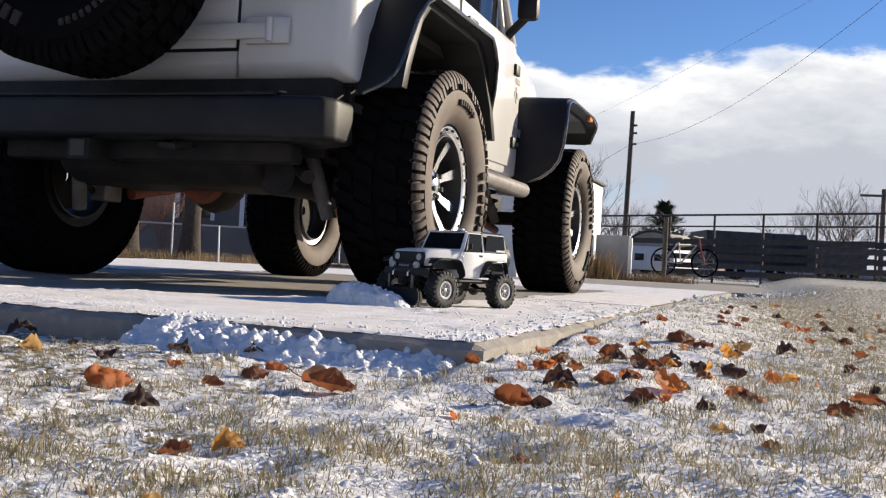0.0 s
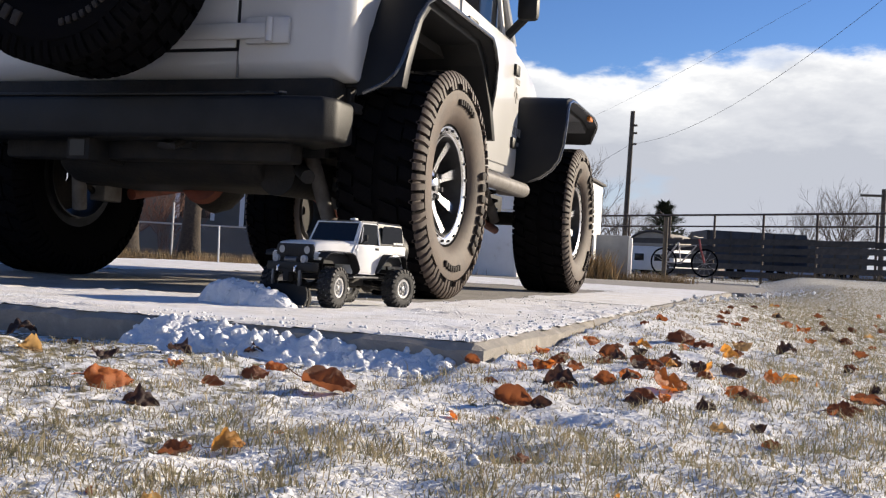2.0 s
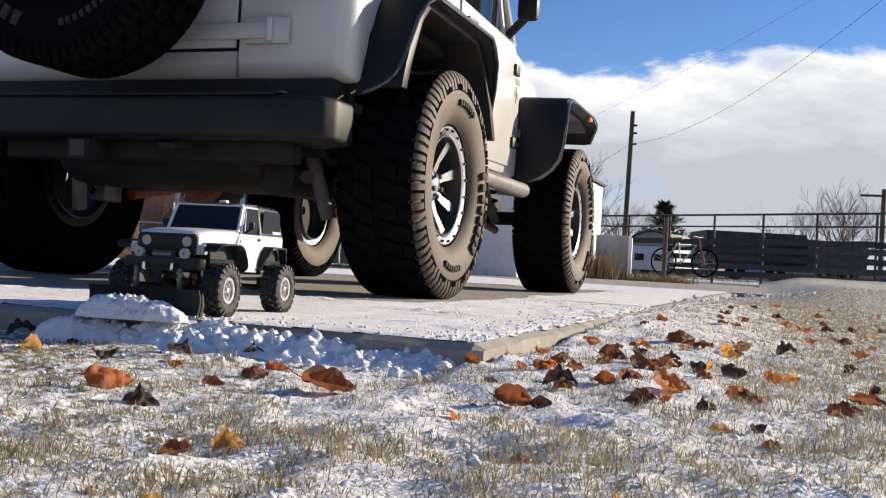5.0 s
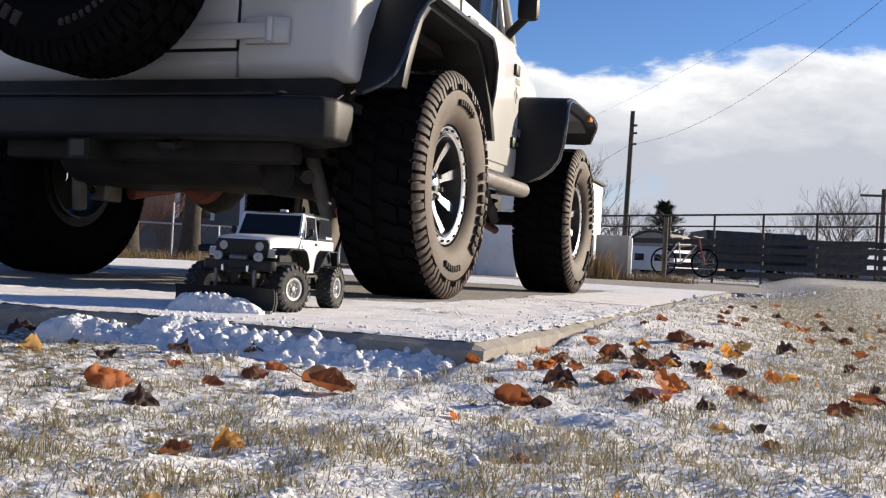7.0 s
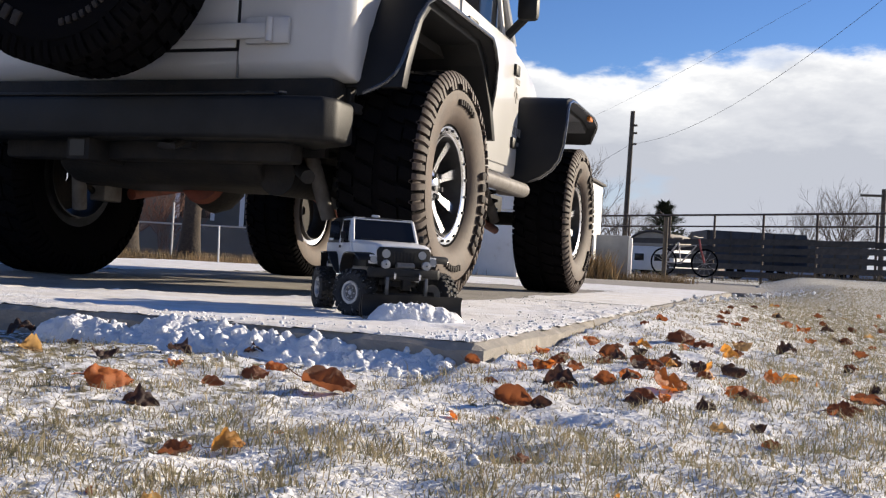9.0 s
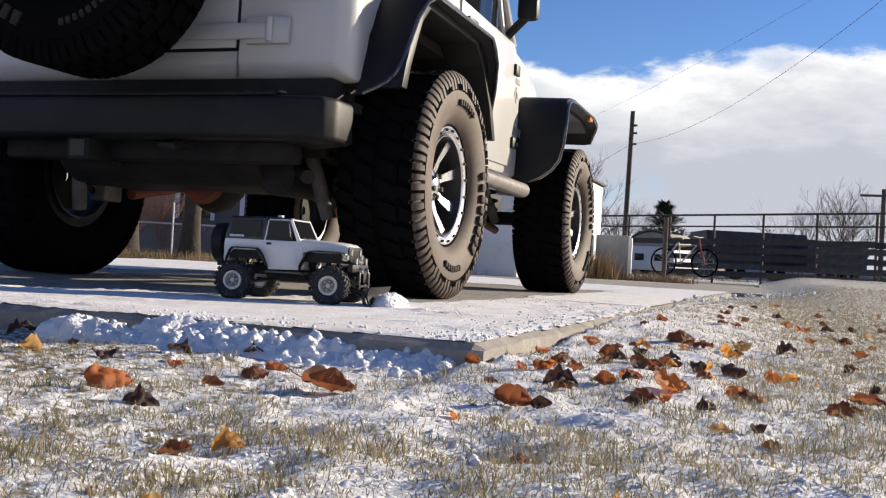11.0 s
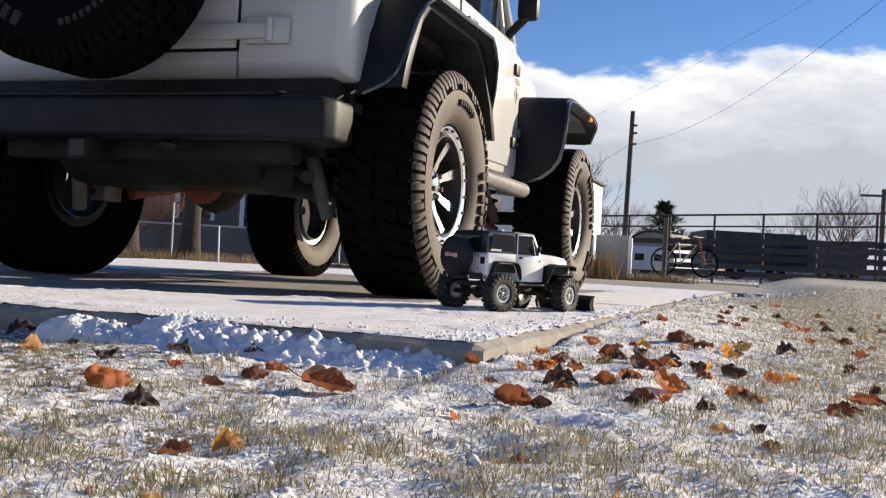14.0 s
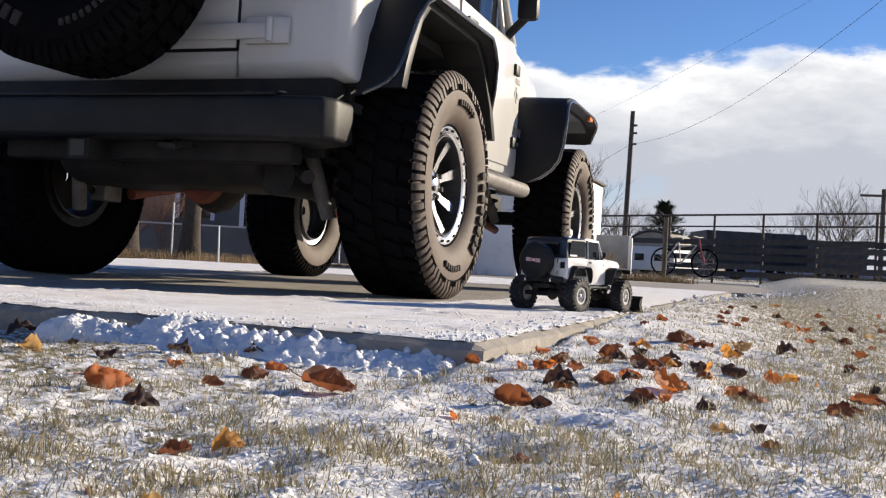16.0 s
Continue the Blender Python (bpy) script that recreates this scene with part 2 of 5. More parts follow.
def block_mesh(ring, half, a=0.0, skew=0.0, sipe=False):
    """One tread block; with sipe, a narrow cut runs down its middle."""
    cuts = ((-1, 1), (-0.30, 1), (-0.14, 0.925), (0.06, 0.925), (0.22, 1), (1, 1)) if sipe else ((-1, 1), (1, 1))
    return loft([[(x * k, r * math.cos(a + half * q * 1.25 + skew * x), r * math.sin(a + half * q * 1.25 + skew * x)) for x, r in ring] for q, k in cuts])


def tyre_mesh(R, w, rim, lugs):
    """A mud tyre's carcass round the x axis; with lugs, the tread blocks are moulded on."""
    h, k = w / 2, R / 0.445
    prof = [(-h * 0.72, rim), (-h * 0.95, rim + 0.05 * k), (-h, (rim + R) / 2), (-h * 0.96, R - 0.055 * k), (-h * 0.86, R - 0.025 * k), (-h * 0.5, R - 0.016 * k), (0, R - 0.014 * k)]
    if lugs:
        prof = [(x, r - (0.022 * k if r > R - 0.06 * k else 0)) for x, r in prof]
    prof = prof + [(-x, r) for x, r in prof[-2::-1]]
    bm = lathe(prof, 56)
    for kind, s, ring, half, angles in (tread_kinds(R, w, lugs) if lugs else ()):
        for a in angles:
            add(bm, block_mesh([(x, r if r > R - 0.01 * k else r - 0.02 * k) for x, r in ring], half * 0.72, a))
    return bm


def tread_blocks(parent, R, w, lugs, face, m_side, m_tread):
    """Every tread block as an object of its own, alike ones on one mesh."""
    for kind, s, ring, half, angles in tread_kinds(R, w, lugs):
        first = None
        for a in angles:
            if first is None:
                first = ob = part("tread_block", block_mesh(ring, half, 0.0, 0.9 if kind == "tread" else 0.0, kind == "side"), m_side if kind == "side" and s == face else m_tread, parent, smooth=30)
            else:
                ob = new("tread_block", first.data)
                ob.parent = parent
            ob.matrix_basis = Matrix.Rotation(a, 4, "X")


def rim_mesh(R, w, face, spokes=10):
    """A spoked wheel with a wide outer lip; the outer side looks along face * x."""
    h = w / 2
    f = face
    bm = lathe([(f * h * 0.93, R * 1.03), (f * h * 1.0, R * 1.0), (f * h * 0.99, R * 0.90), (f * h * 0.92, R * 0.86), (-f * h * 0.9, R * 0.84), (-f * h * 0.95, R * 1.0), (-f * h * 0.85, R * 1.0), (0, R * 0.95)], 48)
    for i in range(spokes):
        a = 2 * math.pi * i / spokes
        rot = Matrix.Rotation(a, 4, "X")
        add(bm, loft([[(f * h * q * 1.0, -hw, r), (f * h * q, hw, r), (f * h * (q - 0.22), hw, r), (f * h * (q - 0.22), -hw, r)] for r, hw, q in ((R * 0.18, R * 0.07, 0.42), (R * 0.5, R * 0.065, 0.52), (R * 0.87, R * 0.10, 0.78))]))
        for v in bm.verts[-12:]:
            v.co = rot @ v.co
    add(bm, lathe([(f * h * 0.1, R * 0.27), (f * h * 0.48, R * 0.27), (f * h * 0.56, R * 0.20), (f * h * 0.66, R * 0.13), (f * h * 0.68, R * 0.02), (f * h * 0.1, R * 0.02)], 24))
    return bm


def dish_rim_mesh(R, w, face):
    """A small dished wheel with a pale ring and a flat, pierced centre."""
    h, f = w / 2, face
    bm = lathe([(f * h * 0.85, R * 1.05), (f * h * 0.98, R * 1.0), (f * h * 0.96, R * 0.80), (f * h * 0.72, R * 0.72), (f * h * 0.70, R * 0.03), (-f * h * 0.5, R * 0.03), (-f * h * 0.6, R * 0.8), (-f * h * 0.9, R * 1.0)], 36)
    add(bm, lathe([(f * h * 0.70, R * 0.24), (f * h * 0.92, R * 0.22), (f * h * 0.95, R * 0.15), (f * h * 0.95, R * 0.02), (f * h * 0.6, R * 0.02)], 16))
    return bm


def bolts(name, R, w, face, count, rad, size, m, parent):
    """A ring of bolts, each an object, on one mesh."""
    first = None
    for i in range(count):
        a = 2 * math.pi * (i + 0.5) / count
        if first is None:
            first = ob = part(name, tube([(face * w * 0.47, 0, 0), (face * w * 0.53, 0, 0)], size, 6), m, parent)
        else:
            ob = new(name, first.data)
            ob.parent = parent
        ob.matrix_basis = Matrix.Translation((0, R * rad * math.cos(a), R * rad * math.sin(a)))


# ---- ground ----
def ease(t):
    t = max(0.0, min(1.0, t))
    return t * t * (3 - 2 * t)


SLAB_X, SLAB_Y = 1.755, -1.955   # the slab's free edges


def bank(x, y):
    """Lie of the land: lawn a little under the slab, rising slowly to the paddock."""
    z = -0.052 + 0.20 * ease((y + 0.5) / 16) * ease((x - 1.6) / 1.2)
    z += 0.10 * ease((y - 3.0) / 4.0) * ease((x - 2.1) / 0.7) * ease((14 - y) / 8)
    z += 0.14 * ease((y - 12) / 12)
    z += 0.022 * ease((2.35 - x) / 0.45) * ease((x - 1.70) / 0.05) * ease((y + 2.35) / 0.35) * ease((5 - y) / 3)
    z += 0.030 * ease((y + 1.75) / 1.3) * ease((2.6 - x) / 0.8) * ease((x - 1.70) / 0.05) * ease((5 - y) / 3)
    return z


def lawn(x, y):
    z = bank(x, y)
    d = math.hypot(x - EYE.x, y - EYE.y)
    if d < 7 and y > -3.36 and x > 0.15:
        z += 0.010 * fbm(x, y, 5.0, 3, 3.1) + 0.006 * fbm(x, y, 26.0, 4, 8.3) + 0.002 * noise.noise(Vector((x * 70, y * 70, 2.0)))
    # a small hollow in the turf
    z -= 0.020 * math.exp(-(((x - 1.966) / 0.055) ** 2 + ((y + 2.662) / 0.035) ** 2))
    if x < SLAB_X + 0.02 and y > SLAB_Y - 0.02:
        z = min(z, -0.075)
    return z


def lines(*spans):
    out = []
    for a, b, step in spans:
        n = max(1, round((b - a) / step))
        out += [a + (b - a) * i / n for i in range(n)]
    return out + [spans[-1][1]]


gx = lines((-2500, -600, 300), (-600, -120, 60), (-120, -20, 10), (-20, -4, 2), (-4, 0.2, 0.3), (0.2, 3.2, 0.0125), (3.2, 6, 0.07), (6, 24, 1.5), (24, 120, 10), (120, 600, 60), (600, 2500, 300))
gy = lines((-2500, -300, 200), (-300, -20, 20), (-20, -4, 1), (-4, -3.35, 0.1), (-3.35, -1.0, 0.0125), (-1.0, 3, 0.04), (3, 14, 0.2), (14, 40, 1.5), (40, 300, 12), (300, 3500, 250))
gv = [(x, y, lawn(x, y)) for y in gy for x in gx]
W = len(gx)
gf = [(j * W + i, j * W + i + 1, (j + 1) * W + i + 1, (j + 1) * W + i) for j in range(len(gy) - 1) for i in range(W - 1)]
ground = tagged(mesh_part("ground", gv, gf, M_TURF, smooth=True), "snow-dusted short lawn running out to the paddock", "ground", kind="structure")

# concrete slab in two castings, with worn rounded edges
slab = tagged(empty("pavement"), "concrete driveway slab with a dusting of snow", "driveway", kind="structure")


def slab_piece(x0, x1, y0, y1, name, chip):
    nx, ny = max(2, int((x1 - x0) / 0.02)), max(2, int((y1 - y0) / 0.02))
    nx, ny = min(nx, 260), min(ny, 260)
    vs, fs = [], []
    for j in range(ny + 1):
        for i in range(nx + 1):
            x, y = x0 + (x1 - x0) * i / nx, y0 + (y1 - y0) * j / ny
            e = min(x1 - x, y - y0) if chip else 1
            z = 0.0012 * fbm(x, y, 9, 4, 5.5)
            if e < 0.025:
                z -= 0.012 * (1 - e / 0.025) ** 2 * (1 + 0.6 * fbm(x, y, 14, 3, 1.7))
            if e < 0.004:
                x += 0.0012 * fbm(x, y, 16, 3, 4.4)
                y += 0.0012 * fbm(y, x, 16, 3, 9.4)
            vs.append((x, y, z))
    w = nx + 1
    fs = [(j * w + i, j * w + i + 1, (j + 1) * w + i + 1, (j + 1) * w + i) for j in range(ny) for i in range(nx)]
    for edge in ([i for i in range(w)], [j * w + nx for j in range(ny + 1)]):
        base = len(vs)
        for k in edge:
            vs.append((vs[k][0], vs[k][1], -0.12))
        for a in range(len(edge) - 1):
            fs.append((edge[a], edge[a + 1], base + a + 1, base + a))
    return mesh_part(name, vs, fs, M_CONC, slab, smooth=False)


slab_piece(-4.5, SLAB_X, SLAB_Y, -0.64 + 2.4, "slab_panel", True)
slab_piece(-4.5, SLAB_X, -0.63 + 2.4, 7.0, "slab_panel", True)
slab_piece(-4.5, 2.5, 7.01, 26.0, "slab_panel", False)


# ---- the off-roader, full size and as a model ----
WB = 2.373


def arch(cy, half, z0, z1, n=5):
    """A squared wheel arch as (y, z), from front foot to rear foot."""
    return [(cy + half, z0), (cy + half * 0.93, z0 + (z1 - z0) * 0.55), (cy + half * 0.62, z1), (cy - half * 0.62, z1), (cy - half * 0.93, z0 + (z1 - z0) * 0.55), (cy - half, z0)]


def flare(side, path, widths, drops):
    """A fender flare: a lipped shelf that follows path (y, z), standing off the body by widths."""
    rings = []
    for (y, z), (xa, xb), drop in zip(path, widths, drops):
        rings.append([(side * xa, y, z), (side * xb * 0.985, y, z - 0.01), (side * xb, y, z - 0.03), (side * xb * 0.995, y, z - drop), (side * xb * 0.975, y, z - drop), (side * (xb * 0.97), y, z - 0.04), (side * xa, y, z - 0.03)])
    bm = loft(rings)
    return bm


FRONT_PATH = [(1.69, 0.65), (1.693, 0.675), (1.70, 0.72), (1.715, 0.775), (1.76, 0.87), (1.83, 1.00), (1.88, 1.085), (1.93, 1.13), (2.02, 1.157), (2.14, 1.165), (2.66, 1.162), (2.80, 1.145), (2.88, 1.12), (2.94, 1.03)]
FRONT_WIDTH = [(0.78, 0.89), (0.78, 0.955), (0.78, 1.015), (0.78, 1.05), (0.77, 1.062), (0.76, 1.057), (0.73, 1.05), (0.69, 1.045), (0.66, 1.045), (0.64, 1.047), (0.56, 1.05), (0.54, 1.045), (0.52, 1.03), (0.52, 0.98)]
REAR_PATH = [(0.76, 0.70), (0.73, 0.76), (0.68, 0.86), (0.62, 0.97), (0.55, 1.07), (0.49, 1.125), (0.42, 1.155), (-0.24, 1.155), (-0.30, 1.115), (-0.34, 1.05), (-0.385, 0.95), (-0.42, 0.87), (-0.435, 0.83), (-0.445, 0.80), (-0.452, 0.775), (-0.458, 0.757)]
REAR_WIDTH = [(0.79, 0.86), (0.79, 0.91), (0.79, 0.95), (0.79, 0.985), (0.79, 1.01), (0.79, 1.015), (0.79, 1.02), (0.79, 1.005), (0.79, 0.985), (0.79, 0.968), (0.79, 0.957), (0.79, 0.945), (0.79, 0.93), (0.79, 0.905), (0.79, 0.86), (0.79, 0.82)]


def body_parts(root, s, dz, model, long=1.0):
    """Tub, bonnet, grille, doors, glass and top, in full-size metres, drawn at scale s and raised by dz."""
    S = Matrix.Translation((0, 0, dz * s)) @ Matrix.Diagonal((s, s * long, s, 1))
    top_mat = M_RCTOP if model else M_WHITE
    white = M_RCWHITE if model else M_WHITE

    def p(name, bm, m, parent=root, label="", smooth=40):
        bm.transform(S)
        return part(name, bm, m, parent, label, smooth)

    hw = 0.80
    tub = prism([(-0.56, 0.765), (-0.56, 1.36), (1.60, 1.36), (1.72, 1.16), (1.72, 0.645), (0.76, 0.625), (0.70, 0.80), (0.50, 1.09), (-0.27, 1.09), (-0.38, 0.95), (-0.42, 0.765)], "x", -hw, hw)
    bev(tub, [e for e in tub.edges if all(abs(v.co.y + 0.56) < 1e-4 and abs(abs(v.co.x) - hw) < 1e-4 for v in e.verts)], 0.075, 5)
    bev(tub, [e for e in tub.edges if e.is_manifold and e.calc_face_angle() > 0.6], 0.016, 2)
    p("tub", tub, white, label="white painted steel tub")
    # tailgate with its dark gap, hinges, handle
    p("tailgate_seal", boxes((-0.62, 0.366, -0.5655, -0.55, 0.862, 1.36)), M_PLASTIC)
    gate = p("tailgate", box(-0.61, 0.357, -0.572, -0.556, 0.873, 1.355, 0.006), white)
    for z in (0.928, 1.26):
        h = p("hinge", boxes((0.135, 0.495, -0.592, -0.572, z - 0.028, z + 0.03), (0.40, 0.572, -0.582, -0.562, z - 0.045, z + 0.05), w=0.006), white, gate)
        hb = tube([(0.50, -0.590, z - 0.04), (0.50, -0.590, z + 0.045)], 0.014, 10)
        p("hinge_pin", hb, white if not model else M_PLASTIC, gate)
    p("seam", box(0.3595, 0.3645, -0.5632, -0.55, 0.765, 0.862), M_DECAL)
    # bonnet, tapering to the grille
    sec = []
    for y, half, zt, zs in ((1.58, 0.775, 1.42, 1.36), (2.0, 0.74, 1.41, 1.345), (2.5, 0.68, 1.385, 1.315), (2.85, 0.62, 1.35, 1.27), (2.92, 0.605, 1.30, 1.23)):
        sec.append([(-half, y, 0.98), (-half, y, zs), (-half * 0.93, y, zt - 0.02), (-half * 0.75, y, zt), (0, y, zt + 0.018), (half * 0.75, y, zt), (half * 0.93, y, zt - 0.02), (half, y, zs), (half, y, 0.98)])
    p("bonnet", loft(sec), white)
    dark = M_PLASTIC if model else white
    grille = p("grille", prism([(-0.56, 0.90), (-0.60, 1.20), (-0.55, 1.29), (0.55, 1.29), (0.60, 1.20), (0.56, 0.90)], "y", 2.915, 2.965, 0.012), dark)
    for i in range(7):
        x = -0.225 + 0.075 * i
        p("grille_slot", box(x - 0.02, x + 0.02, 2.96, 2.971, 0.95, 1.20, 0.004), M_STEEL, grille)
    for sx in (-1, 1):
        lamp = p("headlight", tube([(sx * 0.40, 2.935, 1.15), (sx * 0.40, 2.98, 1.15)], 0.092, 24), M_LENS, label="round clear headlight")
        p("bezel", lathe_at([(0.0, 0.092), (0.02, 0.092), (0.02, 0.105), (0.0, 0.108)], (sx * 0.40, 2.963, 1.15), "y"), M_PLASTIC, lamp)
        turn = p("fog_light", tube([(sx * 0.66, 2.88, 1.02), (sx * 0.66, 2.955, 1.02)], 0.075, 20), M_LENS)
        # front wings, flat topped
        p("front_wing", prism([(1.70, 0.95), (1.70, 1.14), (1.90, 1.15), (2.82, 1.13), (2.91, 1.11), (2.91, 0.93), (2.84, 0.93), (2.70, 1.10), (2.05, 1.10), (1.90, 1.0)], "x", sx * 0.50, sx * (0.66 if not model else 0.74), 0.012), white)
        for nm, path, widths in (("front_flare", FRONT_PATH, FRONT_WIDTH), ("rear_flare", REAR_PATH, REAR_WIDTH)):
            fl = p(nm, flare(sx, path, widths, [0.036] * len(path)), M_FLARE, label="black plastic fender flare")
            p("flare_lip", tube([(sx * (xb - 0.004), y, z - 0.03) for (y, z), (xa, xb) in zip(path, widths)], 0.009, 8), M_LIP, fl, "polished black rolled lip")
        if not model:
            mark = p("marker_lamp", box(sx * 1.03 - 0.012, sx * 1.03 + 0.012, 2.58, 2.66, 1.10, 1.135, 0.004), M_AMBER)
        # door
        door = p("door", prism([(0.84, 0.70), (0.76, 0.90), (0.62, 1.14), (0.60, 1.355), (1.52, 1.355), (1.56, 1.30), (1.56, 0.74), (1.50, 0.685), (0.90, 0.675)], "x", sx * 0.796, sx * 0.812, 0.007), white)
        p("door_frame", add(tube([(sx * 0.79, 0.62, 1.35), (sx * 0.725, 0.68, 1.84), (sx * 0.72, 0.72, 1.88), (sx * 0.72, 1.28, 1.88), (sx * 0.73, 1.32, 1.85), (sx * 0.79, 1.56, 1.35)], 0.022, 8), tube([(sx * 0.785, 1.38, 1.35), (sx * 0.735, 1.26, 1.87)], 0.014, 8)), white, door)
        p("door_window", prism([(0.65, 1.35), (0.71, 1.86), (1.28, 1.86), (1.52, 1.35)], "x", sx * 0.748, sx * 0.754), M_GLASS, door, smooth=0)
        hd = p("door_handle", box(sx * 0.806, sx * 0.826, 0.68, 0.82, 1.24, 1.30, 0.006), M_PLASTIC, door)
        mirror = p("mirror", add(box(sx * 0.86, sx * 0.975, 1.34, 1.40, 1.44, 1.60, 0.025), tube([(sx * 0.80, 1.40, 1.37), (sx * 0.83, 1.40, 1.40), (sx * 0.91, 1.38, 1.47)], 0.024, 8)), M_PLASTIC, door)
        for z in (0.82, 1.22):
            p("door_hinge", box(sx * 0.806, sx * 0.828, 1.53, 1.61, z - 0.03, z + 0.03, 0.006), white if model else M_PLASTIC, door)
        # rear quarter window of the hard top
        p("quarter_window", prism([(-0.42, 1.42), (-0.34, 1.83), (-0.28, 1.86), (0.44, 1.86), (0.49, 1.81), (0.51, 1.42)], "x", sx * 0.768, sx * 0.776, 0), M_GLASS, smooth=0)
        p("tail_light", box(sx * 0.66 - 0.07, sx * 0.66 + 0.07, -0.60, -0.555, 1.06, 1.24, 0.01), M_PLASTIC if model else M_REDLENS)
    if model:
        p("rear_arch_liner", boxes((-0.785, 0.785, -0.375, 0.60, 0.86, 1.076), (-0.796, 0.796, -0.262, 0.495, 1.078, 1.0885), w=0.0), M_PLASTIC)
        p("front_arch_liner", box(-0.785, 0.785, 1.735, 2.80, 0.86, 1.096), M_PLASTIC)
    # windscreen in its frame
    tilt = [(-0.74, 1.585, 1.39), (0.74, 1.585, 1.39), (0.69, 1.32, 1.90), (-0.69, 1.32, 1.90)]
    fr = add(add(tube([tilt[0], tilt[3]], 0.035, 8), tube([tilt[1], tilt[2]], 0.035, 8)), add(tube([tilt[3], tilt[2]], 0.035, 8), box(-0.75, 0.75, 1.54, 1.62, 1.34, 1.43, 0.015)))
    screen = p("windscreen_frame", fr, white)
    g = bmesh.new()
    g.faces.new([g.verts.new(Vector(v) + Vector((0, d, 0))) for v, d in zip(tilt, (0, 0, 0, 0))])
    ex = bmesh.ops.extrude_face_region(g, geom=g.faces[:])
    bmesh.ops.translate(g, verts=[v for v in ex["geom"] if isinstance(v, bmesh.types.BMVert)], vec=(0, 0.012, 0.006))
    p("windscreen", g, M_GLASS, screen, smooth=0)
    for x in (-0.3, 0.2):
        p("wiper", tube([(x, 1.63, 1.42), (x + 0.1, 1.605, 1.45), (x + 0.36, 1.60, 1.46)], 0.01, 6), M_PLASTIC, screen)
    # hard top
    ring = []
    for y, hb, ht, zt in ((-0.54, 0.765, 0.69, 1.88), (-0.48, 0.768, 0.70, 1.94), (0.56, 0.768, 0.70, 1.96), (0.62, 0.768, 0.70, 1.96)):
        yo = 0.0 if y > 0 else 0.09
        ring.append([(-hb, y, 1.36), (-hb, y, 1.40), (-ht, y + yo, zt - 0.05), (-ht + 0.06, y + yo, zt), (0, y + yo, zt + 0.015), (ht - 0.06, y + yo, zt), (ht, y + yo, zt - 0.05), (hb, y, 1.40), (hb, y, 1.36)])
    p("hard_top", loft(ring), top_mat, label="dark grey moulded hard top" if model else "white moulded hard top")
    p("roof", loft([[(-0.68, y, zt - 0.045), (-0.66, y, zt), (0, y, zt + 0.015), (0.66, y, zt), (0.68, y, zt - 0.045)] for y, zt in ((0.615, 1.96), (1.28, 1.94), (1.35, 1.92))]), top_mat)
    p("rear_window", prism([(-0.5, 1.46), (-0.46, 1.80), (0.46, 1.80), (0.5, 1.46)], "y", -0.565, -0.555, 0, m=Matrix.Translation((0, 0.035, 0))), M_GLASS, smooth=0)


def lathe_at(profile, c, axis):
    bm = lathe(profile, 24)
    if axis == "y":
        bm.transform(Matrix.Rotation(radians(90), 4, "Z"))
    bm.transform(Matrix.Translation(c))
    return bm


M_RCWHITE = mat("model_white_shell", (0.72, 0.72, 0.725), 0.3, coat=0.3, col2=(0.68, 0.68, 0.685), scale=20)
M_LIP = mat("polished_lip", (0.03, 0.03, 0.032), 0.18, spec=0.9, coat=0.6, col2=(0.04, 0.04, 0.04), scale=9)
M_FLARE = mat("flare_plastic", (0.010, 0.010, 0.011), 0.55, spec=0.22, col2=(0.014, 0.014, 0.014), scale=6, bump=0.1, bscale=200)
M_RCTOP = mat("model_grey_top", (0.02, 0.0195, 0.02), 0.34, coat=0.35, col2=(0.016, 0.016, 0.016), scale=30)
M_RCRUBBER = mat("model_tyre_rubber", (0.012, 0.012, 0.013), 0.75, col2=(0.022, 0.022, 0.023), scale=120, bump=0.2, bscale=600, dirt=(0.6, 0.62, 0.66), dscale=170, dband=(0.63, 0.70))
M_RCRING = mat("model_wheel", (0.52, 0.52, 0.53), 0.35, metal=0.6, col2=(0.42, 0.42, 0.43), scale=60)
M_RCHUB = mat("model_wheel_centre", (0.16, 0.16, 0.165), 0.4, metal=0.6, col2=(0.1, 0.1, 0.1), scale=60)


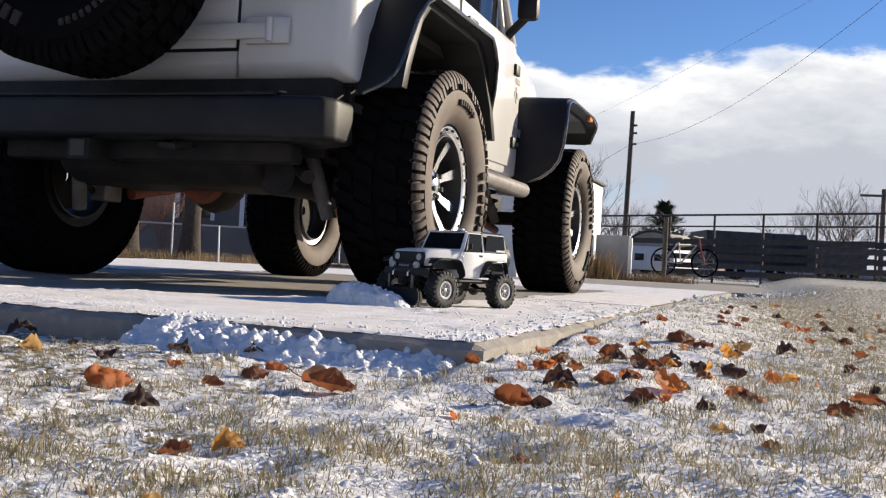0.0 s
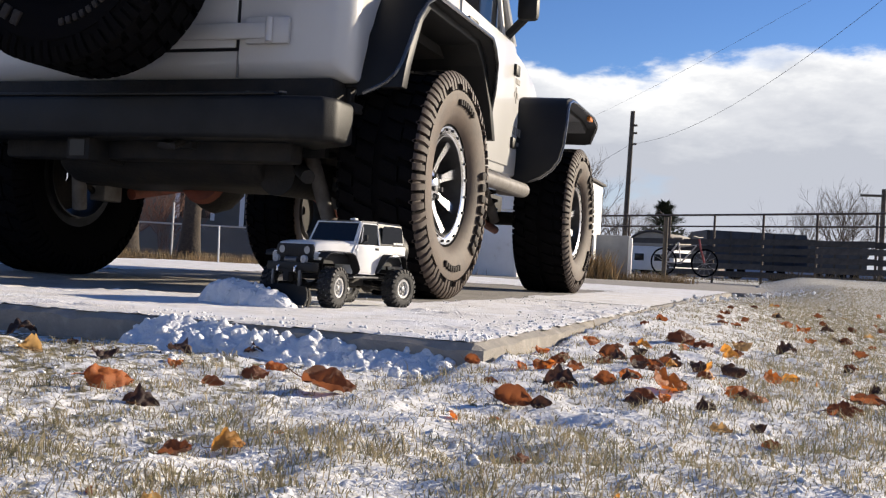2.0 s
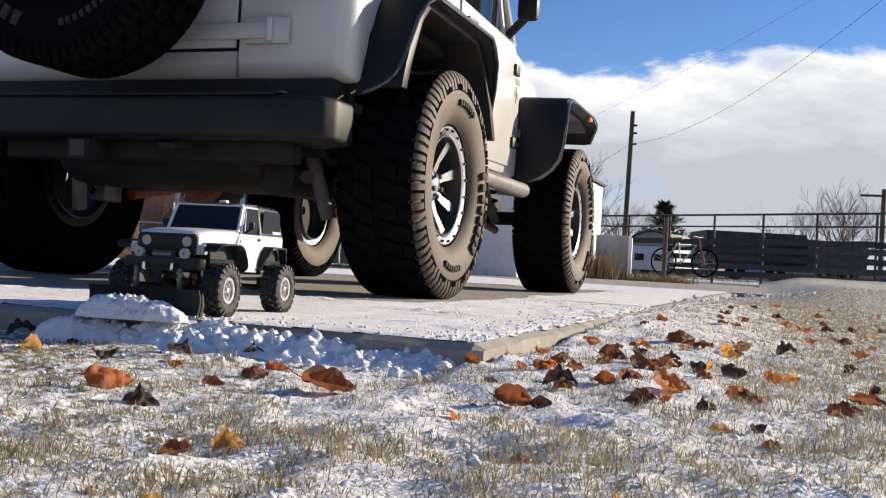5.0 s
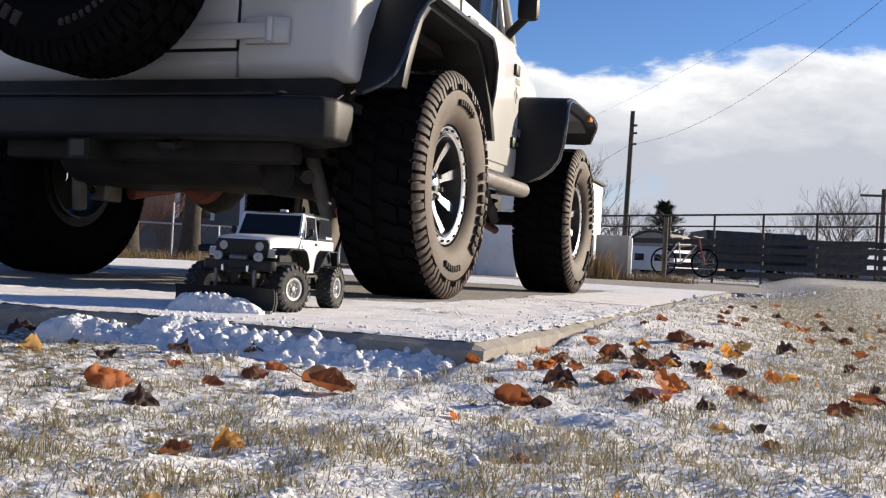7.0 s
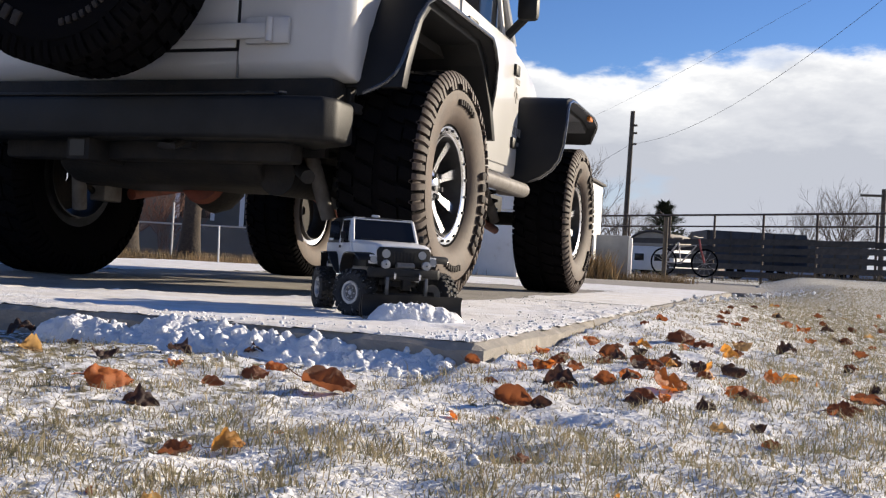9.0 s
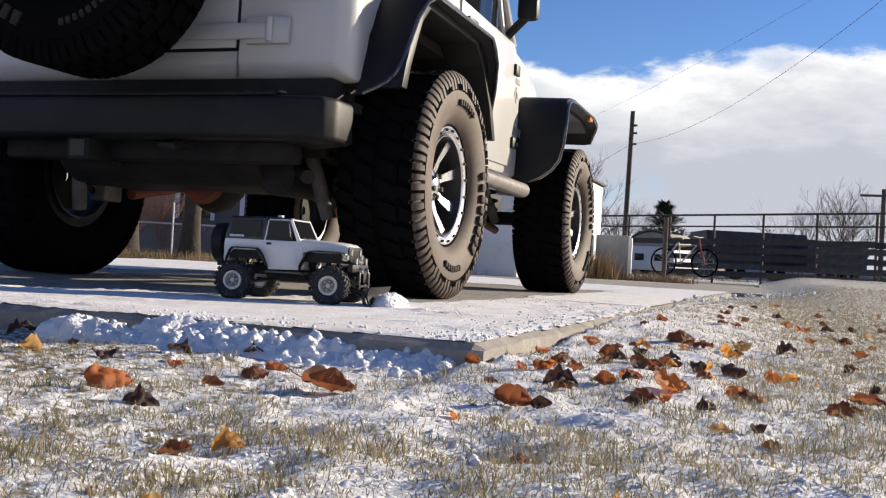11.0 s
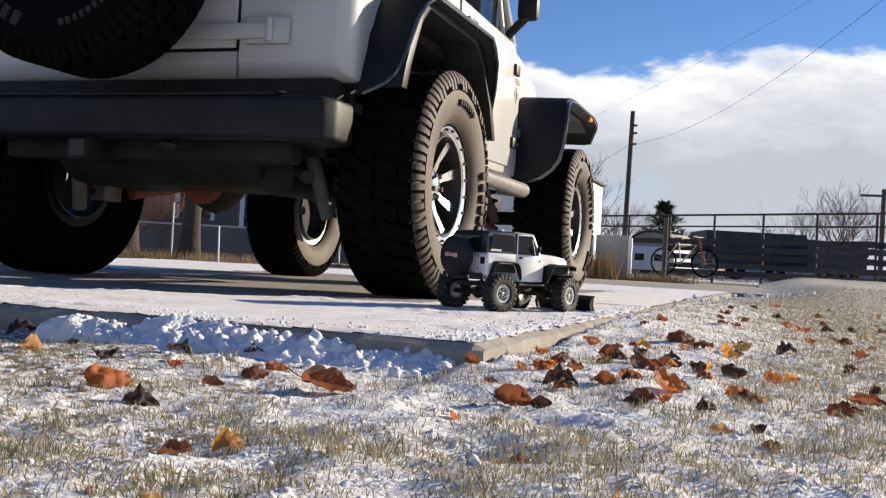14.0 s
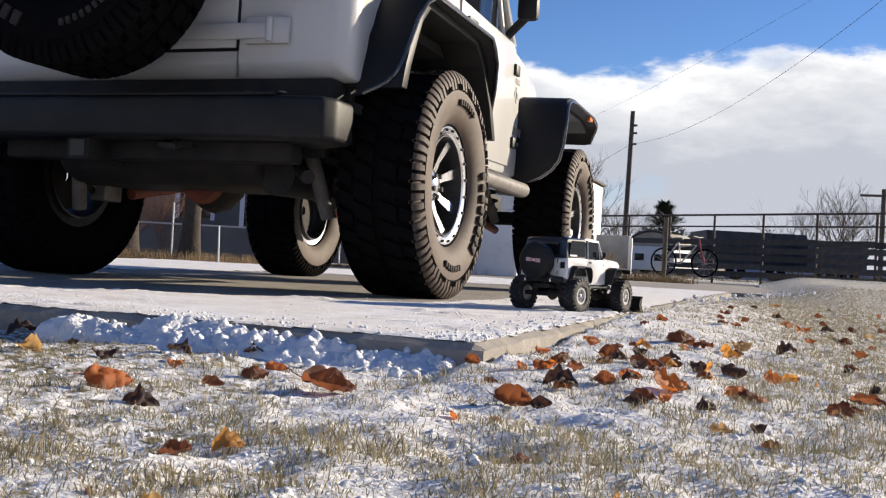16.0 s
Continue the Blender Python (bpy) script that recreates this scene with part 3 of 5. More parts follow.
def wheel(parent, at_, R, w, rim_r, face, model, spin=0.0, side_mat=None):
    wh = empty("wheel", parent, pose(*at_, spin))
    part("tyre", tyre_mesh(R, w, rim_r, 22 if model else 0), M_RCRUBBER if model else M_RUBBER, wh, "black knobbly tyre with snow in its tread" if model else "mud-terrain tyre", 30)
    if model:
        rim = part("rim", dish_rim_mesh(rim_r, w * 0.86, face), M_RCRING, wh, "silver dished wheel")
        part("rim_centre", lathe([(face * w * 0.30, rim_r * 0.70), (face * w * 0.315, rim_r * 0.68), (face * w * 0.315, rim_r * 0.26), (face * w * 0.30, rim_r * 0.26)], 24), M_RCHUB, wh)
        bolts("wheel_nut", rim_r, w * 0.70, face, 6, 0.46, 0.0022, M_RCRING, wh)
    else:
        h = w / 2
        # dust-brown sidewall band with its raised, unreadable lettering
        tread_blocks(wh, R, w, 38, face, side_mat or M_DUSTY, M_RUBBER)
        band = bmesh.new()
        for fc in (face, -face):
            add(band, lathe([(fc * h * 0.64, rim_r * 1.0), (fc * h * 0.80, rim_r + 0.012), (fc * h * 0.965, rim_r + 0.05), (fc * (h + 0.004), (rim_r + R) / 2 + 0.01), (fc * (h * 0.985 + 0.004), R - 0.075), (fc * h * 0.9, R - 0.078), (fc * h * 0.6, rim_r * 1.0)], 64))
        part("sidewall", band, side_mat or M_DUSTY, wh, "darkened black sidewall" if side_mat else "dusty brown sidewall")
        rr = (rim_r + R) / 2 - 0.014
        for a0, n, step, hh in ((-2.75, 8, 0.15, 0.050), (-0.75, 7, 0.085, 0.024), (2.45, 7, 0.085, 0.024)):
            bar = None
            for i in range(n):
                if bar is None:
                    bar = ob = part("sidewall_bar", box(-0.006, 0.009, -step * rr * 0.32, step * rr * 0.32, -hh / 2, hh / 2, 0.004), M_LETTER, wh)
                else:
                    ob = new("sidewall_bar", bar.data)
                    ob.parent = wh
                ob.matrix_basis = Matrix.Rotation(a0 + i * step, 4, "X") @ Matrix.Translation((face * (h + 0.0045), 0, rr))
        rim = part("rim", rim_mesh(rim_r, w * 0.74, face, 8), M_ALLOYDARK if side_mat else M_ALLOY, wh, "machined alloy wheel with eight spokes")
        part("wheel_barrel", lathe([(face * h * 0.70, rim_r * 0.83), (-face * h * 0.8, rim_r * 0.81), (-face * h * 0.8, rim_r * 0.835), (face * h * 0.70, rim_r * 0.85)], 40), M_ALLOYDARK, wh)
        part("brake_disc", lathe([(-face * h * 0.25, 0.155), (-face * h * 0.15, 0.155), (-face * h * 0.15, 0.03), (-face * h * 0.25, 0.03)], 28), M_STEEL, wh)
        bolts("lip_bolt", rim_r, w * 0.74, face, 20, 0.945, 0.006, M_ALLOYDARK, wh)
        bolts("wheel_nut", rim_r, w * 0.50, face, 5, 0.19, 0.011, M_ALLOYDARK, wh)
    return wh


# the full-size one, parked on the slab
truck = tagged(empty("off_roader"), "white off-roader with black flares and big tyres on the slab", "car")
body_parts(truck, 1.0, 0.0, False)
TY, TW, RIM = 0.445, 0.325, 0.232
# rear left wheel: underbody shade put into darker sidewall and rim colours
for (sx, y, xo), sp in zip(((1, 0, 1.035), (-1, 0, 1.035), (1, WB, 1.058), (-1, WB, 1.058)), (20, 110, 65, 200)):
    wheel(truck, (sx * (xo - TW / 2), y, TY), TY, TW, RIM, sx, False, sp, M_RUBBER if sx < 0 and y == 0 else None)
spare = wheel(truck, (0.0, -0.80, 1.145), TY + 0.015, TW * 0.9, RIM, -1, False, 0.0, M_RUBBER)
spare.matrix_basis = pose(-0.07, -0.89, 1.185, 0, 0, 90)
part("spare_bracket", boxes((-0.19, 0.05, -0.88, -0.56, 1.06, 1.20), w=0.01), M_STEEL, truck)
# rear bumper with chamfered ends
bump_plan = [(-0.825, -0.54), (-0.825, -0.67), (-0.79, -0.725), (-0.62, -0.75), (0.62, -0.75), (0.79, -0.725), (0.825, -0.67), (0.825, -0.54), (0.60, -0.40), (0.60, -0.60), (-0.60, -0.60), (-0.60, -0.40)]
bumper = part("rear_bumper", prism(bump_plan, "z", 0.525, 0.672, 0.018, 3), M_PLASTIC, truck, "black moulded rear bumper with scuffed ends")
part("step_pad", box(-0.62, 0.62, -0.742, -0.60, 0.672, 0.684, 0.004), M_PLASTIC, bumper)
part("bumper_bracket", boxes((-0.5, -0.4, -0.62, -0.3, 0.56, 0.66), (0.4, 0.5, -0.62, -0.3, 0.56, 0.66), (-0.74, 0.74, -0.55, -0.43, 0.62, 0.765), w=0.006), M_STEEL, truck)
for x in (0.50, 0.63):
    part("bumper_bolt", tube([(x, -0.70, 0.684), (x, -0.70, 0.690)], 0.014, 8), M_SHOCK, bumper)
# chassis and running gear
part("chassis_rail", boxes((0.36, 0.44, -0.58, 2.75, 0.50, 0.61), w=0.012), M_STEEL, truck)
part("chassis_rail", boxes((-0.44, -0.36, -0.58, 2.75, 0.50, 0.61), w=0.012), M_STEEL, truck)
part("cross_member", boxes((-0.62, 0.62, -0.60, -0.50, 0.46, 0.55), w=0.015), M_STEEL, truck)
rec = box(-0.24, -0.14, -0.71, -0.50, 0.445, 0.53, 0.006)
receiver = part("tow_receiver", rec, M_STEEL, truck)
part("receiver_opening", box(-0.222, -0.158, -0.7135, -0.70, 0.458, 0.517), M_GLASS, receiver)
part("tow_loop", add(tube([(0.16, -0.62, 0.53), (0.16, -0.70, 0.50), (0.21, -0.70, 0.50), (0.21, -0.62, 0.53)], 0.014, 8), box(0.13, 0.24, -0.63, -0.58, 0.50, 0.55, 0.006)), M_STEEL, truck)
part("fuel_tank_skid", prism([(-0.50, 0.50), (-0.50, 0.44), (-0.40, 0.385), (0.02, 0.385), (0.12, 0.44), (0.12, 0.50)], "x", -0.46, 0.42, 0.03, 3), M_STEEL, truck)
part("silencer", tube([(0.47, -0.42, 0.43), (0.47, -0.02, 0.44)], 0.075, 18), M_STEEL, truck)
part("tail_pipe", tube([(0.50, -0.30, 0.46), (0.57, -0.42, 0.45), (0.64, -0.50, 0.42)], 0.026, 10), M_STEEL, truck)
for y in (0.0, WB):
    ax = part("axle", add(tube([(-0.72, y, TY), (0.72, y, TY)], 0.042, 14), lump(0.145, 3, Matrix.Translation((-0.05 if y == 0 else -0.22, y, TY)) @ Matrix.Diagonal((0.9, 0.95, 1.0, 1)), 2, 0.06)), M_STEEL, truck)
    part("differential_cover", lathe_at([(-0.14, 0.02), (-0.13, 0.10), (-0.10, 0.115), (-0.10, 0.02)], (-0.05 if y == 0 else -0.22, y, TY), "y"), M_RUST, ax)
    for sx in (-1, 1):
        part("coil_spring", tube([(sx * 0.45 + 0.055 * math.cos(a * 0.7), y + 0.02 + 0.055 * math.sin(a * 0.7), 0.50 + 0.0062 * a) for a in range(0, 48)], 0.009, 6), M_STEEL, truck)
        yy = -0.22 if y == 0 else y - 0.18
        sh = part("shock_absorber", add(tube([(sx * 0.51, yy - 0.10, 0.62), (sx * 0.54, yy - 0.06, 0.50)], 0.022, 12), tube([(sx * 0.537, yy - 0.064, 0.52), (sx * (0.585 if y == 0 else 0.55), yy + 0.02, 0.29 if y == 0 else 0.42)], 0.030, 12)), M_SHOCK, truck, "grey shock absorber")
        part("control_arm", tube([(sx * 0.50, y + 0.03, 0.37), (sx * 0.42, y + (0.72 if y == 0 else -0.72), 0.50)], 0.026, 10), M_RUST, truck, "red-painted control arm")
part("track_bar", tube([(-0.58, -0.14, 0.42), (-0.2, -0.14, 0.44), (0.46, -0.14, 0.52)], 0.020, 10), M_RUST, truck, "red-painted track bar")
part("anti_roll_bar", tube([(-0.62, -0.06, 0.36), (-0.55, -0.22, 0.40), (0.55, -0.22, 0.40), (0.62, -0.06, 0.36)], 0.014, 8), M_STEEL, truck)
for x in (-0.58, 0.58):
    part("axle_bracket", box(x - 0.04, x + 0.04, -0.10, 0.02, 0.33, 0.46, 0.008), M_SHOCK, truck)
part("drive_shaft", tube([(-0.05, 0.1, 0.46), (-0.02, 1.25, 0.56), (-0.22, 2.25, 0.46)], 0.032, 10), M_STEEL, truck)
part("gearbox_skid", boxes((-0.36, 0.36, 0.80, 1.35, 0.46, 0.62), (-0.2, 0.2, 1.3, 2.6, 0.55, 0.9), w=0.03), M_STEEL, truck)
part("floor_pan", boxes((-0.78, 0.78, -0.44, 1.40, 0.66, 0.70), (-0.5, 0.5, 1.40, 2.7, 0.80, 0.99), w=0.01), M_STEEL, truck)
part("inner_arch", boxes((-0.79, 0.79, -0.27, 0.50, 1.045, 1.087), (-0.66, 0.66, -0.415, -0.385, 0.50, 1.04), (-0.79, 0.79, 0.69, 0.755, 0.60, 0.80), w=0.0), M_STEEL, truck)
for sx in (-1, 1):
    part("arch_liner", prism([(-0.45, 0.75), (-0.42, 0.84), (-0.33, 1.04), (-0.23, 1.14), (0.41, 1.14), (0.54, 1.06), (0.67, 0.86), (0.74, 0.72), (0.69, 0.72), (0.62, 0.86), (0.49, 1.02), (0.38, 1.09), (-0.20, 1.09), (-0.28, 1.02), (-0.37, 0.84), (-0.40, 0.75)], "x", sx * 0.55, sx * 0.96, 0.004), M_PLASTIC, truck)
    part("front_arch_liner", prism([(1.72, 0.66), (1.79, 0.86), (1.88, 1.06), (2.00, 1.14), (2.64, 1.14), (2.84, 1.09), (2.80, 1.05), (2.62, 1.10), (2.04, 1.10), (1.94, 1.04), (1.84, 0.84), (1.77, 0.66)], "x", sx * 0.50, sx * 0.97, 0.004), M_PLASTIC, truck)
for sx in (-1, 1):
    st = part("side_step", tube([(sx * 0.80, 0.56, 0.56), (sx * 0.935, 0.62, 0.545), (sx * 0.94, 1.36, 0.545), (sx * 0.80, 1.42, 0.56)], 0.038, 14), M_SHOCK, truck, "grey tubular side step")
    part("rocker_guard", boxes((sx * 0.80 - 0.02, sx * 0.80 + 0.008, 0.64, 1.42, 0.575, 0.632), w=0.006), M_PLASTIC, truck)
    part("mud_guard", boxes((sx * 0.80 - 0.06, sx * 0.80 - 0.04, -0.44, -0.40, 0.62, 0.9), w=0.004), M_STEEL, truck)


# plain bars in place of badges and lettering on the side
def bars(rows, x0, x1, m, parent, name):
    bm = bmesh.new()
    for y0, y1, z0, z1 in rows:
        add(bm, box(x0, x1, y0, y1, z0, z1))
    return part(name, bm, m, parent, smooth=0)


badge = [(1.44 + 0.05 * i, 1.475 + 0.05 * i, 0.955, 1.0) for i in range(4)] + [(1.43 + 0.032 * i, 1.453 + 0.032 * i, 0.90, 0.922) for i in range(8)]
for a, b, c, d in badge:
    bars([(a + 0.14, b + 0.14, c - 0.08, d - 0.08)], 0.8, 0.8025, M_DECAL, truck, "side_badge")
bars([(1.62 + 0.03 * i, 1.645 + 0.03 * i, 1.16, 1.19) for i in range(3)] + [(1.60, 1.68, 1.08, 1.11), (1.63, 1.65, 1.05, 1.14)], 0.8, 0.8025, M_DECAL, truck, "door_badge")
part("aerial", tube([(0.70, 1.56, 1.16), (0.70, 1.56, 2.0)], 0.004, 6), M_PLASTIC, truck)


# ---- the radio-controlled model with its plough ----
RS = 0.277 / WB
RT = 0.058
model = tagged(empty("model_truck"), "white radio-controlled off-roader model with a black snow plough on the slab", "toy car")
shell = empty("shell", model, Matrix.Translation((0, -0.1318, 0)))
body_parts(shell, RS, 0.19, True, 0.931)
WPOS = {}
for nm, sx, y in (("fl", -1, 0.146), ("fr", 1, 0.146), ("rl", -1, -0.146), ("rr", 1, -0.146)):
    WPOS[nm] = (wheel(model, (sx * 0.1065, y, RT), RT, 0.045, 0.0275, sx, True), sx * 0.1065, y)
part("chassis_plate", boxes((-0.032, 0.032, -0.20, 0.20, 0.078, 0.092), (-0.05, 0.05, -0.05, 0.05, 0.062, 0.085), (-0.03, 0.03, -0.03, 0.06, 0.085, 0.125), w=0.003), M_STEEL, model)
for y in (0.146, -0.146):
    part("axle", add(tube([(-0.098, y, RT), (0.098, y, RT)], 0.008, 10), lump(0.02, 5, Matrix.Translation((0.012, y, RT)), 2, 0.1)), M_STEEL, model)
    for sx in (-1, 1):
        part("shock_absorber", add(tube([(sx * 0.052, y - 0.012, 0.062), (sx * 0.045, y - 0.02, 0.098)], 0.0065, 10), tube([(sx * 0.045, y - 0.02, 0.098), (sx * 0.04, y - 0.024, 0.125)], 0.0035, 8)), M_STEEL, model)
        part("link", tube([(sx * 0.045, y * 0.98, 0.052), (sx * 0.028, y * 0.25, 0.072)], 0.0035, 8), M_STEEL, model)
for sx in (-1, 1):
    sl = add(tube([(sx * 0.062, -0.062, 0.088), (sx * 0.098, -0.055, 0.088), (sx * 0.098, 0.055, 0.088), (sx * 0.062, 0.062, 0.088)], 0.0035, 8), tube([(sx * 0.080, -0.058, 0.088), (sx * 0.080, 0.058, 0.088)], 0.003, 8))
    slider = part("rock_slider", sl, M_RCHUB, model, "grey tubular rock slider")
    for y in (-0.03, 0.0, 0.03):
        part("slider_rung", tube([(sx * 0.062, y, 0.088), (sx * 0.098, y, 0.088)], 0.0025, 6), M_RCHUB, slider)
# bumpers
fb = part("front_bumper", prism([(-0.095, 0.208), (-0.085, 0.222), (-0.035, 0.228), (0.035, 0.228), (0.085, 0.222), (0.095, 0.208), (0.035, 0.205), (-0.035, 0.205)], "z", 0.098, 0.122, 0.003), M_PLASTIC, model)
for sx in (-1, 1):
    part("shackle", tube([(sx * 0.032, 0.227, 0.112), (sx * 0.032, 0.236, 0.108), (sx * 0.032, 0.236, 0.098), (sx * 0.032, 0.228, 0.096)], 0.0032, 8), M_ALLOY, fb, "bright shackle")
    part("spot_lamp", lathe_at([(0.0, 0.004), (0.004, 0.011), (0.012, 0.011), (0.014, 0.002)], (sx * 0.052, 0.213, 0.131), "y"), M_LENS, fb)
part("winch", tube([(-0.022, 0.214, 0.128), (0.022, 0.214, 0.128)], 0.009, 12), M_RCHUB, fb)
fb.matrix_basis = Matrix.Translation((0, -0.014, 0))
rb = part("rear_bumper", boxes((-0.085, 0.085, -0.222, -0.204, 0.098, 0.118), w=0.003), M_PLASTIC, model)
for sx in (-1, 1):
    part("rear_hook", tube([(sx * 0.05, -0.222, 0.112), (sx * 0.05, -0.232, 0.108), (sx * 0.05, -0.230, 0.100)], 0.003, 6), M_ALLOY, rb)
    part("lower_tail_lamp", boxes((sx * 0.055 - 0.012, sx * 0.055 + 0.012, -0.2105, -0.2045, 0.1225, 0.1265)), M_DECALW, rb)
# covered spare wheel with a blurred pale mark
sp_ = part("spare_cover", add(lathe_at([(-0.26, 0.004), (-0.262, 0.052), (-0.256, 0.060), (-0.226, 0.060), (-0.222, 0.056), (-0.222, 0.004)], (0, 0, 0), "y"), box(-0.012, 0.012, -0.225, -0.20, -0.012, 0.012)), M_PLASTIC, model, "black spare wheel cover with a pale mark")
sp_.matrix_basis = Matrix.Translation((0.0, 0.008, 0.168))
rb.matrix_basis = Matrix.Translation((0, 0.008, 0))
mk = boxes((-0.028, -0.008, -0.2640, -0.2615, -0.004, 0.009), (-0.006, 0.008, -0.2640, -0.2615, -0.004, 0.006), (0.010, 0.028, -0.2640, -0.2615, -0.007, 0.006), w=0.001)
part("cover_mark", mk, M_DECALR, sp_, "pale red mark", 0)
# side window bars
for sx in (-1, 1):
    wb_ = bmesh.new()
    for i in range(6):
        y = -0.175 + i * 0.0075
        add(wb_, box(sx * 0.0912, sx * 0.0919, y, y + 0.006, 0.187, 0.193))
    part("window_sticker", wb_, M_DECALW, model, "white window sticker", 0)
# roof rack sized blinker on the roof
part("roof_fitting", box(-0.010, 0.010, -0.06, -0.045, 0.2525, 0.259, 0.002), M_DECALW, model)
# plough
plough = part("plough_blade", loft([[(x, 0.288 + d, z) for d, z in ((0.014, 0.004), (0.004, 0.014), (-0.002, 0.030), (-0.001, 0.046), (0.006, 0.058), (0.010, 0.060), (0.004, 0.047), (0.003, 0.030), (0.009, 0.015), (0.019, 0.004))] for x in (-0.125, -0.06, 0.06, 0.125)]), M_PLASTIC, model, "black curved plough blade with worn edges")
part("cutting_edge", box(-0.125, 0.125, 0.300, 0.308, 0.001, 0.010, 0.001), M_RCHUB, plough)
for x in (-0.124, -0.042, 0.042, 0.124):
    part("blade_rib", prism([(0.29, 0.006), (0.282, 0.03), (0.287, 0.056), (0.279, 0.05), (0.272, 0.03), (0.28, 0.008)], "x", x - 0.002, x + 0.002), M_STEEL, plough)
for sx in (-1, 1):
    part("push_arm", tube([(sx * 0.035, 0.285, 0.024), (sx * 0.035, 0.20, 0.05), (sx * 0.03, 0.15, 0.075)], 0.005, 8), M_STEEL, plough)
    part("lift_post", boxes((sx * 0.05 - 0.004, sx * 0.05 + 0.004, 0.238, 0.246, 0.050, 0.100), w=0.001), M_RCHUB, plough, "grey metal lift post")
part("lift_frame", boxes((-0.055, 0.055, 0.234, 0.244, 0.094, 0.102), (-0.055, 0.055, 0.234, 0.244, 0.055, 0.062), (-0.01, 0.01, 0.225, 0.245, 0.07, 0.095), w=0.001), M_STEEL, plough)

plough.matrix_basis = Matrix.Translation((0, -0.024, 0))


# the snow that the blade pushes along
def snow_heap(name, length, depth, height, seed, count, lean=0.0):
    rnd = random.Random(seed)
    bm = bmesh.new()
    n = 60
    rings = []
    for i in range(n + 1):
        u = i / n * 2 - 1
        k = (1 - abs(u) ** 4.5) * (1 + lean * u)
        k = max(k, 0.03)
        ring = []
        for j in range(25):
            a = math.pi * j / 24
            r = 1 + 0.20 * noise.fractal(Vector((u * 5 + seed, math.cos(a) * 1.5, math.sin(a) * 1.5)), 1.0, 2.0, 5) + 0.10 * noise.noise(Vector((u * 22, math.cos(a) * 7, math.sin(a) * 7 + seed)))
            ring.append((u * length / 2, depth * 0.5 * math.cos(a) * k ** 0.6 * r, -0.003 + max(0.0, height * math.sin(a) * k * r)))
        rings.append(ring)
    add(bm, loft(rings))
    for _ in range(count):
        u = rnd.uniform(-0.95, 0.95)
        k = max(0.05, (1 - abs(u) ** 2.6) * (1 + lean * u))
        a = rnd.uniform(0.1, 2.9)
        s = rnd.uniform(0.002, 0.006)
        add(bm, lump(s, rnd.random() * 50, Matrix.Translation((u * length / 2, depth * 0.5 * math.cos(a) * k ** 0.6, max(0.001, height * math.sin(a) * k))), 1, 0.4))
    return part(name, bm, M_SNOW, None, "", 60)


heap_a = tagged(snow_heap("snow_ridge", 0.34, 0.12, 0.062, 11, 90, 0.35), "loose white snow pushed into a heap before the plough", "snow")
heap_b = tagged(snow_heap("snow_ridge", 0.245, 0.085, 0.042, 23, 60, 0.2), "small roll of loose snow in the plough blade", "snow")


# ---- surroundings ----
M_BARK = mat("bark", (0.060, 0.046, 0.036), 0.95, col2=(0.03, 0.024, 0.019), scale=14, bump=1.0, bscale=30)
M_TWIG = mat("twig", (0.14, 0.11, 0.085), 0.9, col2=(0.09, 0.07, 0.055), scale=6)
M_SHRUBRED = mat("dry_red_shrub", (0.19, 0.09, 0.06), 0.9, col2=(0.12, 0.07, 0.05), scale=5)
M_NEEDLE = mat("conifer_needles", (0.035, 0.05, 0.03), 0.9, col2=(0.05, 0.06, 0.035), scale=3)
M_SIDING = mat("white_metal_siding", (0.74, 0.75, 0.76), 0.5, col2=(0.66, 0.67, 0.68), scale=3, dirt=(0.55, 0.53, 0.5), dscale=6, dband=(0.62, 0.8))
M_GREYBOX = mat("grey_painted_panel", (0.28, 0.29, 0.30), 0.6, col2=(0.23, 0.24, 0.25), scale=5, dirt=(0.30, 0.28, 0.25), dscale=8, dband=(0.6, 0.8))
M_STUCCO = mat("grey_stucco", (0.13, 0.128, 0.12), 0.9, col2=(0.11, 0.108, 0.10), scale=4, bump=0.4, bscale=60)
M_ROOF = mat("dark_shingle", (0.07, 0.065, 0.06), 0.9, col2=(0.10, 0.09, 0.085), scale=9, bump=0.5, bscale=20)
M_TAN = mat("tan_siding", (0.45, 0.38, 0.30), 0.8, col2=(0.38, 0.32, 0.26), scale=5)
M_CANVAS = mat("faded_canvas", (0.40, 0.36, 0.30), 0.9, col2=(0.33, 0.30, 0.25), scale=4, bump=0.3, bscale=25)
M_BOARD = mat("weathered_board", (0.055, 0.05, 0.046), 0.9, col2=(0.09, 0.08, 0.07), scale=7, bump=0.4, bscale=40, rnd=0.35)
M_PIPE = mat("brown_pipe", (0.06, 0.045, 0.038), 0.7, col2=(0.10, 0.07, 0.055), scale=8)
M_POLE = mat("weathered_pole", (0.10, 0.088, 0.075), 0.95, col2=(0.06, 0.052, 0.045), scale=5, bump=0.5, bscale=20)
M_WIRE = mat("wire", (0.05, 0.05, 0.055), 0.6)
M_BLUEPANEL = mat("dull_blue_panel", (0.045, 0.055, 0.075), 0.6, col2=(0.03, 0.035, 0.045), scale=3)
M_BIKE = mat("red_frame_paint", (0.24, 0.025, 0.03), 0.35)
M_BIKEW = mat("white_frame_paint", (0.42, 0.41, 0.42), 0.35)
M_HILL = mat("haze_tinted_hill", (0.20, 0.25, 0.33), 1.0, col2=(0.26, 0.30, 0.37), scale=0.01, obj=False)
M_WEED = mat("dry_weed", (0.30, 0.19, 0.09), 0.9, col2=(0.17, 0.13, 0.065), scale=5, obj=False)
M_GALV = mat("galvanised_post", (0.55, 0.56, 0.57), 0.5, metal=0.4)


